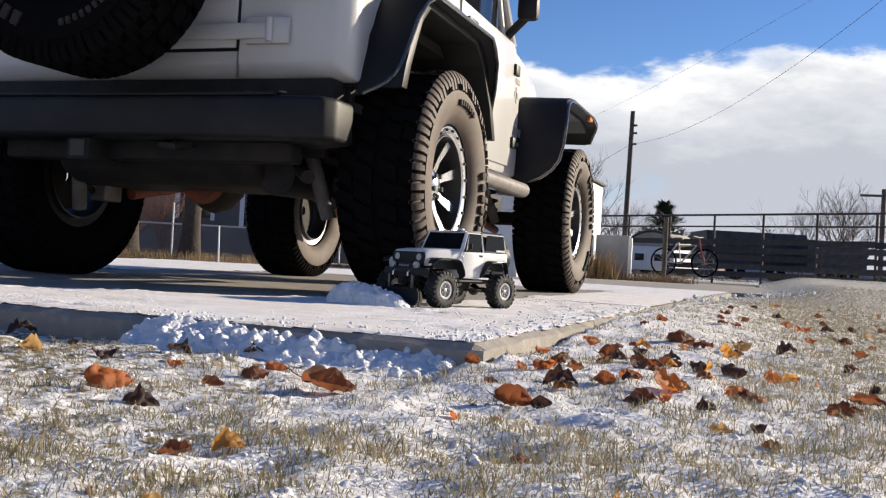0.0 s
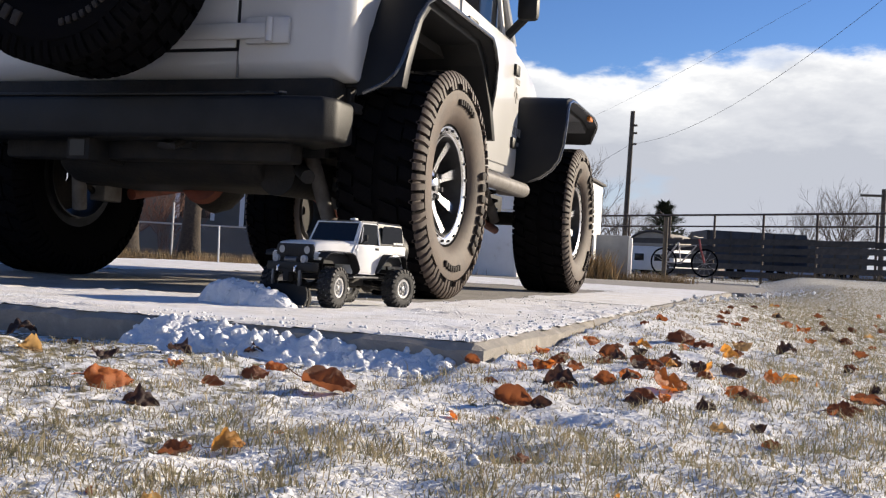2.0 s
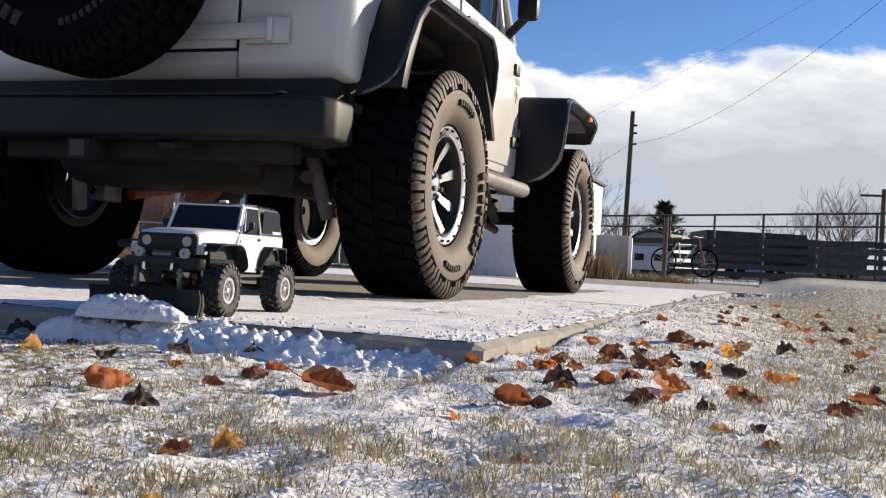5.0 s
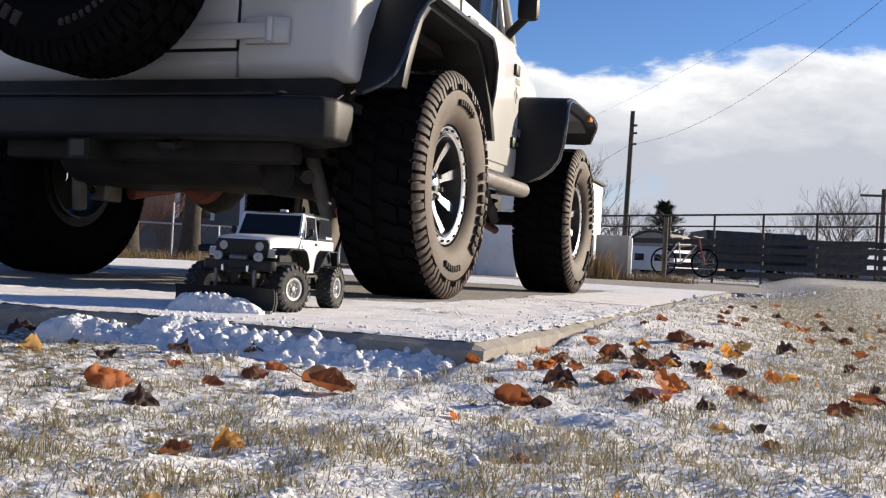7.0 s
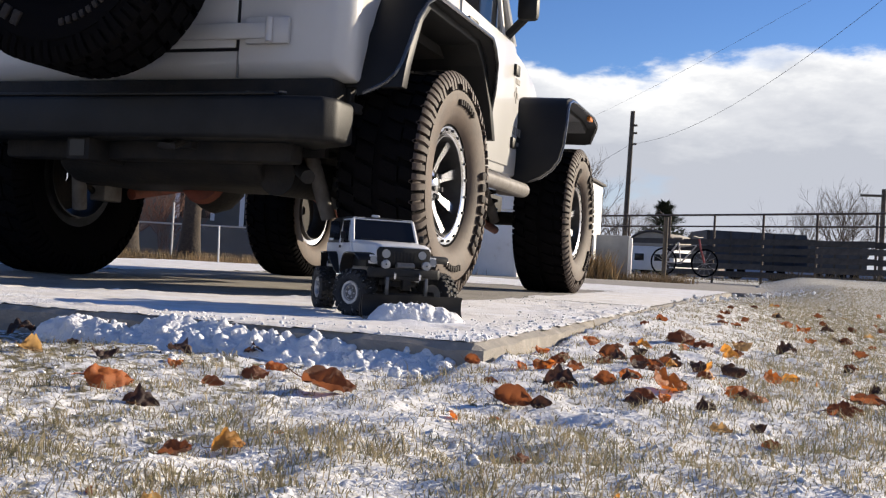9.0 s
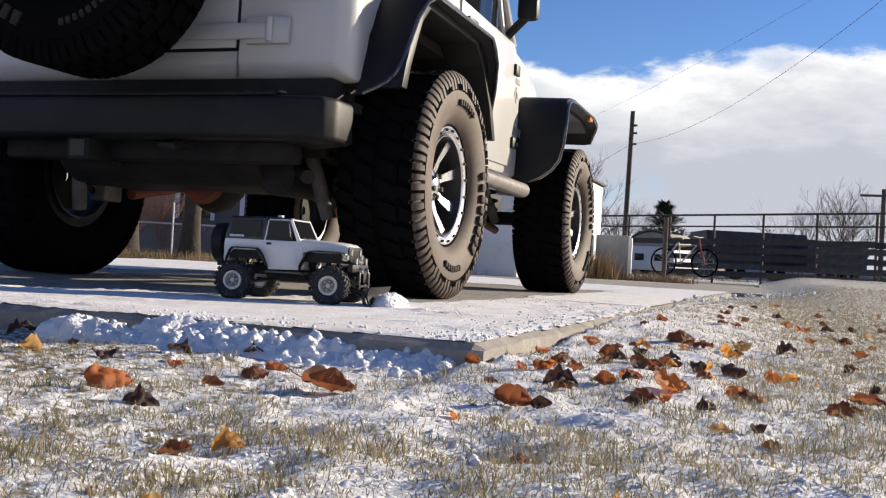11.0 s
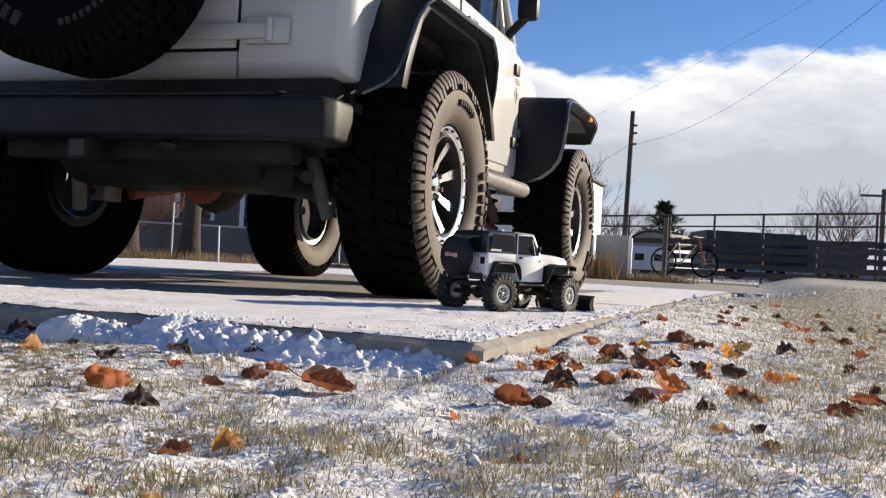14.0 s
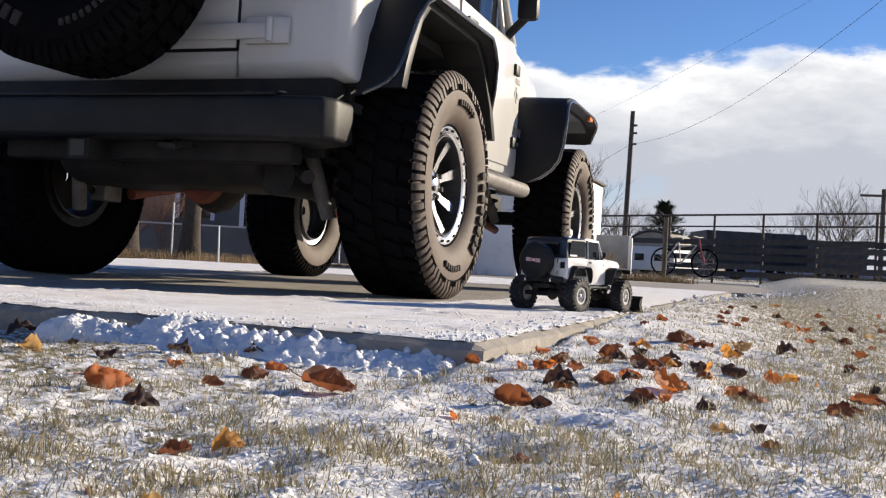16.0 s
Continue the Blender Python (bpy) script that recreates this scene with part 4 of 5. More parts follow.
def gz(x, y):
    return bank(x, y)


def wall_box(bm, a, b, z0, z1, th):
    """A wall of thickness th on the line a-b."""
    a, b = Vector((*a, 0)), Vector((*b, 0))
    d = (b - a)
    n = Vector((-d.y, d.x, 0)).normalized() * th
    return add(bm, loft([[(*p.xy, z0), (*(p + n).xy, z0), (*(p + n).xy, z1), (*p.xy, z1)] for p in (a, b)]))


# paddock fence: pipe rails on posts over a skirt of dark boards
FA, FB = Vector((-3.9, 29.2)), Vector((8.6, 20.6))
fdir = (FB - FA).normalized()
fence = tagged(empty("paddock_fence"), "brown pipe fence with dark weathered boards along its foot", "fence")
flen = (FB - FA).length


def fpt(s_, z, off=0.0):
    q = FA + fdir * s_ + Vector((-fdir.y, fdir.x)) * off
    return Vector((q.x, q.y, z))


for z, r in ((2.00, 0.030), (1.66, 0.024)):
    part("rail", tube([fpt(0, z), fpt(flen, z)], r, 8), M_PIPE, fence)
n_posts = 9
for i in range(n_posts + 1):
    s_ = flen * i / n_posts
    part("post", tube([fpt(s_, 0.0), fpt(s_, 2.0)], 0.035, 8), M_PIPE, fence)
board = mesh_part("board", [tuple(v) for v in ((0, -0.02, -0.08), (1.5, -0.02, -0.08), (1.5, 0.02, -0.08), (0, 0.02, -0.08), (0, -0.02, 0.08), (1.5, -0.02, 0.08), (1.5, 0.02, 0.08), (0, 0.02, 0.08))], [(0, 1, 2, 3), (4, 7, 6, 5), (0, 4, 5, 1), (1, 5, 6, 2), (2, 6, 7, 3), (3, 7, 4, 0)], M_BOARD, fence)
ang = math.atan2(fdir.y, fdir.x)
rb_ = random.Random(4)
first = True
for i in range(n_posts):
    for z in (0.28, 0.50, 0.75, 0.98, 1.20):
        if i < 2 and rb_.random() < 0.35:
            continue
        b_ = board if first else new("board", board.data)
        first = False
        b_.parent = fence
        q = fpt(flen * i / n_posts + 0.02, z + rb_.uniform(-0.02, 0.02), -0.06)
        b_.matrix_basis = Matrix.Translation(q) @ Matrix.Rotation(ang, 4, "Z") @ Matrix.Rotation(rb_.uniform(-0.012, 0.012), 4, "Y") @ Matrix.Diagonal((flen / n_posts / 1.5, 1, 1, 1))
# hoops of a gate top
for s_ in (2.9, 10.7, 11.2):
    part("gate_hoop", tube([fpt(s_ + 0.22 * math.cos(a * math.pi / 8) * 0.6, 2.0 + 0.12 * math.sin(a * math.pi / 8)) for a in range(9)], 0.018, 6), M_PIPE, fence)

# dark stacked panels behind the fence
for (x0, y0), (x1, y1), z1, nm in (((-0.1, 28.6), (2.9, 29.6), 1.66, "stock_trailer"), ((2.9, 28.0), (4.6, 28.4), 1.45, "stock_trailer")):
    tr = tagged(part(nm, wall_box(bmesh.new(), (x0, y0), (x1, y1), 0.55, z1, 2.0), M_BLUEPANEL, None, smooth=0), "dull blue-black livestock trailer behind the paddock fence", "trailer")
    d_ = Vector((x1 - x0, y1 - y0, 0))
    for k in range(5):
        q = Vector((x0, y0, 0)) + d_ * (k + 0.1) / 4.6
        part("upright", box(q.x - 0.03, q.x + 0.03, q.y - 0.05, q.y - 0.005, 0.55, z1, 0.004), M_BOARD, tr)
    for k in (0.3, 0.7):
        q = Vector((x0, y0, 0)) + d_ * k
        part("trailer_wheel", lathe_at([(-0.1, 0.05), (-0.1, 0.3), (0.1, 0.3), (0.1, 0.05)], (q.x, q.y + 0.15, 0.42), "y"), M_RUBBER, tr)

# utility poles and wires
pole = tagged(empty("utility_pole"), "leaning weathered wooden utility pole", "utility pole")
part("pole_shaft", tube([(-4.72, 41.6, 0.0), (-4.60, 41.5, 7.55)], 0.125, 12, 0.10), M_POLE, pole)
for z in (6.0, 6.5, 6.85):
    part("insulator", box(-4.52, -4.36, 41.44, 41.56, z, z + 0.09, 0.02), M_POLE, pole)
pole2 = tagged(empty("utility_pole"), "wooden utility pole with crossarm and transformer", "utility pole")
part("pole_shaft", tube([(6.85, 50.6, 0.0), (6.85, 50.6, 5.1)], 0.14, 10, 0.11), M_POLE, pole2)
part("crossarm", box(5.75, 7.35, 50.5, 50.6, 4.7, 4.82, 0.01), M_POLE, pole2)
part("transformer", tube([(7.45, 50.5, 2.9), (7.45, 50.5, 3.6)], 0.22, 12), M_GREYBOX, pole2)


def cable(a, b, sag, r, label):
    pts = [Vector(a).lerp(Vector(b), i / 20) - Vector((0, 0, sag * 4 * (i / 20) * (1 - i / 20))) for i in range(21)]
    return tagged(part("overhead_cable", tube(pts, r, 6), M_WIRE), label, "cable", "overhead cables")


cable((-4.62, 41.5, 6.05), (4.60, 17.0, 6.40), 0.75, 0.0055, "black overhead cable strung from the pole")
cable((-4.62, 41.5, 6.05), (-9.5, 46.0, 4.4), 0.15, 0.007, "black overhead cable strung from the pole")
cable((-7.0, 45.0, 7.9), (4.2, 15.5, 6.35), 0.12, 0.0035, "thin overhead cable high over the paddock")

# white metal shed behind the front wheel, and a lower white bin by the drive
shed = tagged(empty("shed"), "white metal-sided garden shed with a low roof", "shed")
part("wall", boxes((-5.2, -1.46, 14.25, 17.2, 0.0, 1.93)), M_SIDING, shed, smooth=0)
for i in range(24):
    z = 0.1 + i * 0.077
    part("corner_block", box(-1.50, -1.445, 14.225, 14.30, z, z + 0.045, 0.004), M_SIDING, shed)
part("roof", prism([(-5.5, 1.95), (-1.40, 1.95), (-1.40, 2.0), (-3.3, 2.5), (-5.5, 2.0)], "y", 14.15, 17.3, 0.01), M_ROOF, shed)
bin_ = tagged(empty("storage_box"), "pale grey utility cabinet beside the driveway", "cabinet")
part("body", boxes((-2.6, -1.34, 9.93, 10.7, 0.0, 0.95), w=0.01), M_SIDING, bin_)
# white strip painted in for the sun catching this corner
part("corner_strip", box(-1.375, -1.325, 9.915, 9.95, 0.0, 0.95, 0.004), M_DECALW, bin_)
part("lid", box(-2.63, -1.31, 9.90, 10.73, 0.952, 0.99, 0.01), M_SIDING, bin_)
cab = tagged(empty("utility_cabinet"), "grey metal utility cabinet by the fence, its sunlit edge coloured white", "cabinet")
part("body", box(-1.40, -0.72, 16.4, 16.56, 0.0, 0.90, 0.015), M_GREYBOX, cab)
# sunlight on the right edge, drawn as a white strip
part("edge_strip", box(-0.735, -0.66, 16.38, 16.45, 0.05, 0.86, 0.006), M_DECALW, cab)
part("gate_post", tube([(-0.1, 17.2, 0.0), (-0.1, 17.2, 1.35)], 0.05, 8), M_POLE, cab)

# far houses
def hoop_line(r, n=14):
    return [(r * math.cos(math.pi * k / n), 0.62 * r * math.sin(math.pi * k / n)) for k in range(n + 1)]


hs = tagged(empty("covered_trailer", None, Matrix.Translation((-2.13, 31.0, 0.0)) @ Matrix.Rotation(radians(-14), 4, "Z")), "pale canvas-topped trailer with a dark hoop beyond the fence", "trailer")
part("body", box(-0.84, 0.84, 0.0, 2.6, 0.30, 1.12, 0.03), M_SIDING, hs)
part("canvas_top", prism([(x, 1.123 + z) for x, z in hoop_line(0.84)], "y", 0.04, 2.56, 0.01), M_CANVAS, hs, "tan canvas top")
part("hoop", tube([(x * 1.02, 0.0, 1.12 + z * 1.03) for x, z in hoop_line(0.84)], 0.045, 8), M_BOARD, hs)
for x in (-0.42, 0.30):
    part("window", box(x - 0.17, x + 0.17, -0.012, 0.0, 0.62, 0.86, 0.003), M_GLASS, hs)
for x in (-0.7, 0.7):
    part("trailer_wheel", lathe([(x - 0.08, 0.04), (x - 0.08, 0.27), (x + 0.08, 0.27), (x + 0.08, 0.04)], 20), M_RUBBER, hs).location = (0, 1.3, 0.42)
ga = tagged(empty("house"), "tan house with a dark roof behind the fence", "house")
part("wall", boxes((-1.5, -0.2, 37.0, 41.0, 0.2, 1.35)), M_TAN, ga, smooth=0)
part("roof", prism([(-1.7, 1.3), (-1.3, 1.95), (-0.4, 1.95), (0.0, 1.3)], "y", 36.8, 41.2), M_ROOF, ga, smooth=0)
lh = tagged(empty("house"), "grey stuccoed house behind the chain-link fence", "house")
part("wall", wall_box(bmesh.new(), (-11.8, 14.2), (-4.2, 18.6), 0.0, 2.7, 0.3), M_STUCCO, lh, smooth=0)
hd_ = Vector((7.6, 4.4, 0)).normalized()
for k, wz, ww in ((1.6, 0.85, 0.7), (3.0, 0.75, 1.0), (5.2, 0.8, 0.8)):
    q = Vector((-11.8, 14.2, 0)) + hd_ * k
    win = part("window", wall_box(bmesh.new(), (q.x + 0.02, q.y - 0.03), (q.x + hd_.x * ww, q.y + hd_.y * ww - 0.03), wz, wz + 1.0, 0.1), M_GLASS, lh, smooth=0)
    for e0, e1 in ((-0.08, 0.02), (ww - 0.01, ww + 0.08)):
        part("window_jamb", wall_box(bmesh.new(), (q.x + hd_.x * e0, q.y + hd_.y * e0 - 0.05), (q.x + hd_.x * e1, q.y + hd_.y * e1 - 0.05), wz - 0.05, wz + 1.05, 0.12), M_SIDING, win, smooth=0)
part("roof", wall_box(bmesh.new(), (-12.4, 13.6), (-3.6, 18.7), 2.7, 2.95, 5.0), M_ROOF, lh, smooth=0)

# hills on the horizon, the blue of distance haze mixed into their colour
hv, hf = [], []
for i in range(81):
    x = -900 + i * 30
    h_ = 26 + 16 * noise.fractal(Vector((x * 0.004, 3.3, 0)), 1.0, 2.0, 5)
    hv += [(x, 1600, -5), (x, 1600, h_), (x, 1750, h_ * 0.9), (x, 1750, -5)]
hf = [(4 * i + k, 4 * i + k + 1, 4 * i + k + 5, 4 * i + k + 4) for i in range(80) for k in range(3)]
tagged(mesh_part("backdrop", hv, hf, M_HILL, smooth=True), "hills along the horizon with blue haze put into their colour", "hills", kind="structure")


# ---- trees and shrubs ----
def branches(bm, base, direction, length, r, depth, rnd, spread=0.6, gravity=0.0):
    pts = [Vector(base)]
    d = Vector(direction).normalized()
    n = 4
    for i in range(n):
        d = (d + Vector((rnd.uniform(-1, 1), rnd.uniform(-1, 1), rnd.uniform(-0.6, 0.8) - gravity)) * 0.16).normalized()
        pts.append(pts[-1] + d * length / n)
    add(bm, tube(pts, r, 6 if depth > 1 else 4, r * 0.55))
    if depth > 0:
        for k in range(rnd.choice((3, 4)) if depth > 1 else 4):
            q = pts[rnd.choice((2, 3, 4))]
            nd = (d + Vector((rnd.uniform(-1, 1), rnd.uniform(-1, 1), rnd.uniform(-0.3, 0.9))) * spread).normalized()
            branches(bm, q, nd, length * rnd.uniform(0.55, 0.75), r * 0.5, depth - 1, rnd, spread)
    return bm


def yard_tree(at_, r, seed, label):
    rnd = random.Random(seed)
    t = tagged(empty("tree", None, Matrix.Translation(at_)), label, "tree")
    rings = []
    for i in range(22):
        z = i * 0.16
        rr = r * (1 + 0.55 * math.exp(-z * 3.5)) * (1 - z * 0.06)
        rings.append([((rr * (1 + 0.10 * noise.noise(Vector((math.cos(a) * 2 + seed, math.sin(a) * 2, z * 1.5))))) * math.cos(a) + 0.03 * z, rr * (1 + 0.10 * noise.noise(Vector((math.cos(a) * 2, math.sin(a) * 2 + seed, z * 1.5)))) * math.sin(a), z) for a in (2 * math.pi * j / 18 for j in range(18))])
    part("trunk", loft(rings), M_BARK, t)
    bm = bmesh.new()
    for k in range(5):
        branches(bm, (0.1, 0, 3.1), (rnd.uniform(-1, 1), rnd.uniform(-1, 1), 0.9), 2.2, r * 0.45, 3, rnd)
    part("crown", bm, M_BARK, t)
    return t


yard_tree((-6.75, 8.3, 0.0), 0.15, 3, "old tree with a thick dark trunk by the drive")
yard_tree((-4.74, 6.9, 0.0), 0.105, 8, "bare tree with a rough trunk lit along one side")


def shrub(name, at_, h, n, seed, m, label, spread=0.75, depth=3, cat="shrub"):
    rnd = random.Random(seed)
    t = tagged(empty(name, None, Matrix.Translation(at_)), label, cat)
    bm = bmesh.new()
    for k in range(n):
        branches(bm, (rnd.uniform(-0.1, 0.1) * h, rnd.uniform(-0.1, 0.1) * h, -0.05), (rnd.uniform(-0.7, 0.7), rnd.uniform(-0.7, 0.7), 1.0), h * 0.5, h * 0.012, depth, rnd, spread)
    part("crown", bm, m, t)
    return t


shrub("shrub", (-9.0, 11.2, 0.0), 1.5, 9, 2, M_SHRUBRED, "leafless red-brown shrub behind the chain-link fence")
shrub("shrub", (-8.2, 11.4, 0.0), 1.4, 10, 5, M_SHRUBRED, "leafless red-brown shrub behind the chain-link fence")
shrub("shrub", (-10.0, 11.6, 0.0), 1.7, 9, 6, M_SHRUBRED, "leafless red-brown shrub behind the chain-link fence")
shrub("bare_tree", (4.6, 44.6, 0.3), 4.2, 8, 7, M_TWIG, "bare spreading tree beyond the paddock", 0.9, 4, "tree")
shrub("bare_tree", (2.9, 46.0, 0.3), 3.2, 6, 9, M_TWIG, "bare spreading tree beyond the paddock", 0.9, 4, "tree")
shrub("bare_tree", (-5.6, 36.0, 0.2), 4.2, 6, 12, M_TWIG, "thin bare tree behind the shed", 0.6, 4, "tree")
shrub("bare_tree", (-4.3, 38.0, 0.2), 3.0, 5, 14, M_TWIG, "thin bare tree behind the shed", 0.6, 4, "tree")

conifer = tagged(empty("conifer", None, Matrix.Translation((-4.8, 57.5, 0.1))), "dark green conifer beyond the houses", "tree")
part("trunk", tube([(0, 0, 0), (0, 0, 4.3)], 0.16, 8, 0.03), M_BARK, conifer)
cv, cf = [], []
rc_ = random.Random(21)
for i in range(5200):
    z = 0.4 + 4.1 * rc_.random()
    rad = (4.75 - z) * 0.92 * rc_.random() ** 0.4 * (0.8 + 0.35 * math.sin(z * 9 + rc_.random()))
    a = rc_.uniform(0, 2 * math.pi)
    c = Vector((rad * math.cos(a), rad * math.sin(a), z - 0.18 * rad))
    o = Vector((math.cos(a), math.sin(a), rc_.uniform(-0.2, 0.7))) * rc_.uniform(0.18, 0.38)
    s_ = Vector((-math.sin(a), math.cos(a), 0)) * rc_.uniform(0.05, 0.11)
    b0 = len(cv)
    cv += [tuple(c - s_), tuple(c + s_), tuple(c + o)]
    cf.append((b0, b0 + 1, b0 + 2))
mesh_part("crown", cv, cf, M_NEEDLE, conifer)

# chain-link fence on the far side of the drive
cl = tagged(empty("chain_link_fence"), "low galvanised chain-link fence along the yard", "fence")
CA, CB = Vector((-9.2, 8.6, 0)), Vector((-3.0, 10.6, 0))
for k in range(6):
    q = CA.lerp(CB, k / 5)
    part("post", tube([q, q + Vector((0, 0, 0.62 if k % 2 else 0.85))], 0.015, 8), M_GALV, cl)
part("top_rail", tube([CA + Vector((0, 0, 0.52)), CB + Vector((0, 0, 0.52))], 0.014, 6), M_GALV, cl)
cd = (CB - CA).normalized()
wv, wf = [], []
L_ = (CB - CA).length
for k in range(int(L_ / 0.07) + 8):
    for sgn in (-1, 1):
        a = CA + cd * (k * 0.07 - (0.5 if sgn > 0 else 0.0))
        b = a + cd * 0.5 * sgn * 1.0 + Vector((0, 0, 0.5))
        if sgn < 0:
            a, b = a + cd * 0.0, a - cd * 0.5 + Vector((0, 0, 0.5))
        b0 = len(wv)
        up = Vector((0, 0, 0.0014))
        wv += [tuple(a + up), tuple(a - up), tuple(b - up), tuple(b + up)]
        wf.append((b0, b0 + 1, b0 + 2, b0 + 3))
tagged(mesh_part("mesh", wv, wf, M_GALV, cl), kind="stuff")
post = tagged(part("marker_post", tube([(-3.71, 5.93, -0.05), (-3.72, 5.92, 0.42)], 0.010, 8), M_GALV), "thin pale metal post at the edge of the drive", "post")

# verge of dry weeds along fence and drive
def tufts(name, places, n, h, m, seed, label):
    rnd = random.Random(seed)
    v, f = [], []
    for _ in range(n):
        (x0, y0), (x1, y1), wdt = rnd.choice(places)
        k = rnd.random()
        x, y = x0 + (x1 - x0) * k + rnd.uniform(-wdt, wdt), y0 + (y1 - y0) * k + rnd.uniform(-wdt, wdt)
        z = gz(x, y) if y > -1 else -0.05
        hh = h * rnd.uniform(0.4, 1.2)
        a = rnd.uniform(0, math.pi)
        w = h * 0.03
        lean = Vector((rnd.uniform(-0.5, 0.5), rnd.uniform(-0.5, 0.5), 1)) * hh
        b0 = len(v)
        v += [(x - w * math.cos(a), y - w * math.sin(a), z - 0.01), (x + w * math.cos(a), y + w * math.sin(a), z - 0.01), (x + lean.x, y + lean.y, z + lean.z)]
        f.append((b0, b0 + 1, b0 + 2))
    return tagged(mesh_part(name, v, f, m), label, "weeds", kind="stuff")


tufts("dry_weeds", [((-4.5, 28.5), (8.5, 20.0), 0.5), ((-1.6, 16.0), (0.4, 16.4), 0.3)], 3600, 0.20, M_WEED, 31, "dry yellow weeds along the foot of the fence")
tufts("dry_weeds", [((-1.62, 15.2), (-0.95, 15.6), 0.18)], 500, 0.55, M_WEED, 32, "tall orange-brown weeds beside the cabinet")
tufts("verge_grass", [((-8.5, 7.6), (-2.2, 9.4), 0.6), ((-5.6, 6.4), (-3.6, 6.9), 0.5)], 6000, 0.16, M_WEED, 33, "rough grass verge beside the drive")
far_verge = tagged(part("verge_soil", prism([(-14, 6.2), (-2.4, 10.2), (-2.6, 11.5), (-14, 9.5)], "z", 0.0, 0.03), M_WEED), "strip of brown verge beyond the slab", "verge", kind="structure")

# bicycle leaning by the fence
bike = tagged(empty("bicycle", None, Matrix.Translation((-0.02, 20.55, 0.15)) @ Matrix.Rotation(radians(-18), 4, "Z")), "red and white mountain bicycle leaning by the fence", "bicycle")
for x in (-0.52, 0.52):
    wv_ = part("wheel", tube([(x + 0.32 * math.cos(a), 0, 0.33 + 0.32 * math.sin(a)) for a in (2 * math.pi * i / 28 for i in range(29))], 0.022, 6), M_RUBBER, bike)
    sp = bmesh.new()
    for i in range(12):
        a = 2 * math.pi * i / 12
        add(sp, tube([(x, 0, 0.33), (x + 0.31 * math.cos(a), 0, 0.33 + 0.31 * math.sin(a))], 0.003, 3))
    part("spokes", sp, M_GALV, wv_, smooth=0)
part("frame", add(add(tube([(-0.52, 0, 0.33), (-0.15, 0, 0.80)], 0.02, 8), tube([(-0.15, 0, 0.80), (-0.08, 0, 0.30), (-0.52, 0, 0.33)], 0.02, 8)), tube([(-0.08, 0, 0.30), (0.30, 0, 0.74), (-0.15, 0, 0.70)], 0.024, 8)), M_BIKEW, bike, "white frame tubes")
part("fork", tube([(0.52, 0, 0.33), (0.40, 0, 0.70), (0.36, 0, 0.90)], 0.026, 8), M_BIKE, bike, "red fork")
part("handlebar", tube([(0.33, -0.28, 0.95), (0.36, 0, 0.93), (0.33, 0.28, 0.95)], 0.014, 8), M_WIRE, bike)
part("saddle", box(-0.28, -0.05, -0.06, 0.06, 0.86, 0.92, 0.02), M_WIRE, bike)


# ---- snow on the slab ----
def bare(x, y):
    """How far inside the swept, sheltered patch under the vehicle, carried out to its shadow's edge, a place lies
    (positive: bare).
    """
    # towards the rear, dark bared concrete also stands for the vehicle's shadow
    n = 0.10 * fbm(x, y, 3.0, 4, 2.2) + 0.05 * fbm(x, y, 13, 3, 6.1)
    right = 1.08 - x
    line = ((x - 0.02) * (-0.64) - (-0.83) * (y + 1.26)) / 1.05 + 0.02   # slanting rear edge, laid along the vehicle's cast shadow
    left = x + 1.45
    front = 3.6 - y
    return min(right, line, left, front) + n * 0.6


def snow_sheet(x0, x1, y0, y1, step, lift):
    nx, ny = int((x1 - x0) / step), int((y1 - y0) / step)
    vs, idx, fs = [], {}, []
    for j in range(ny + 1):
        for i in range(nx + 1):
            x, y = x0 + (x1 - x0) * i / nx, y0 + (y1 - y0) * j / ny
            b = bare(x, y)
            e = min(SLAB_X - 0.012 - x + 0.018 * fbm(x, y, 11, 3, 7.7), y - SLAB_Y - 0.012 + 0.018 * fbm(x, y, 11, 3, 3.7))
            k = min(1.0, max(0.0, -b / 0.06)) * min(1.0, max(0.0, e / 0.02))
            if k <= 0:
                continue
            rut = max(0.0, fbm(x * 0.45 + y * 0.12, y * 1.7, 5.0, 3, 4.6) - 0.05)
            z = lift * k * (0.75 + 0.4 * fbm(x, y, 6, 3, 1.1)) + 0.0008 * k * max(0, fbm(x, y, 40, 3, 2.9)) + 0.012 * k * rut * max(0.0, 0.4 + fbm(x, y, 26, 4, 9.9))
            idx[i, j] = len(vs)
            vs.append((x, y, max(0.0005, z)))
    for j in range(ny):
        for i in range(nx):
            q = [idx.get(c) for c in ((i, j), (i + 1, j), (i + 1, j + 1), (i, j + 1))]
            if None not in q:
                fs.append(q)
    return vs, fs


sv, sf = snow_sheet(-0.9, SLAB_X, SLAB_Y, 0.6, 0.0115, 0.004)
sheet = tagged(mesh_part("snow_layer", sv, sf, M_SLABSNOW, None, smooth=True), "thin trampled snow lying on the concrete slab", "snow", kind="stuff")
sv, sf = snow_sheet(-4.4, SLAB_X, 0.6, 7.0, 0.035, 0.006)
tagged(mesh_part("snow_layer", sv, sf, M_SLABSNOW, None, smooth=True), "thin snow lying on the far part of the slab", "snow", kind="stuff")


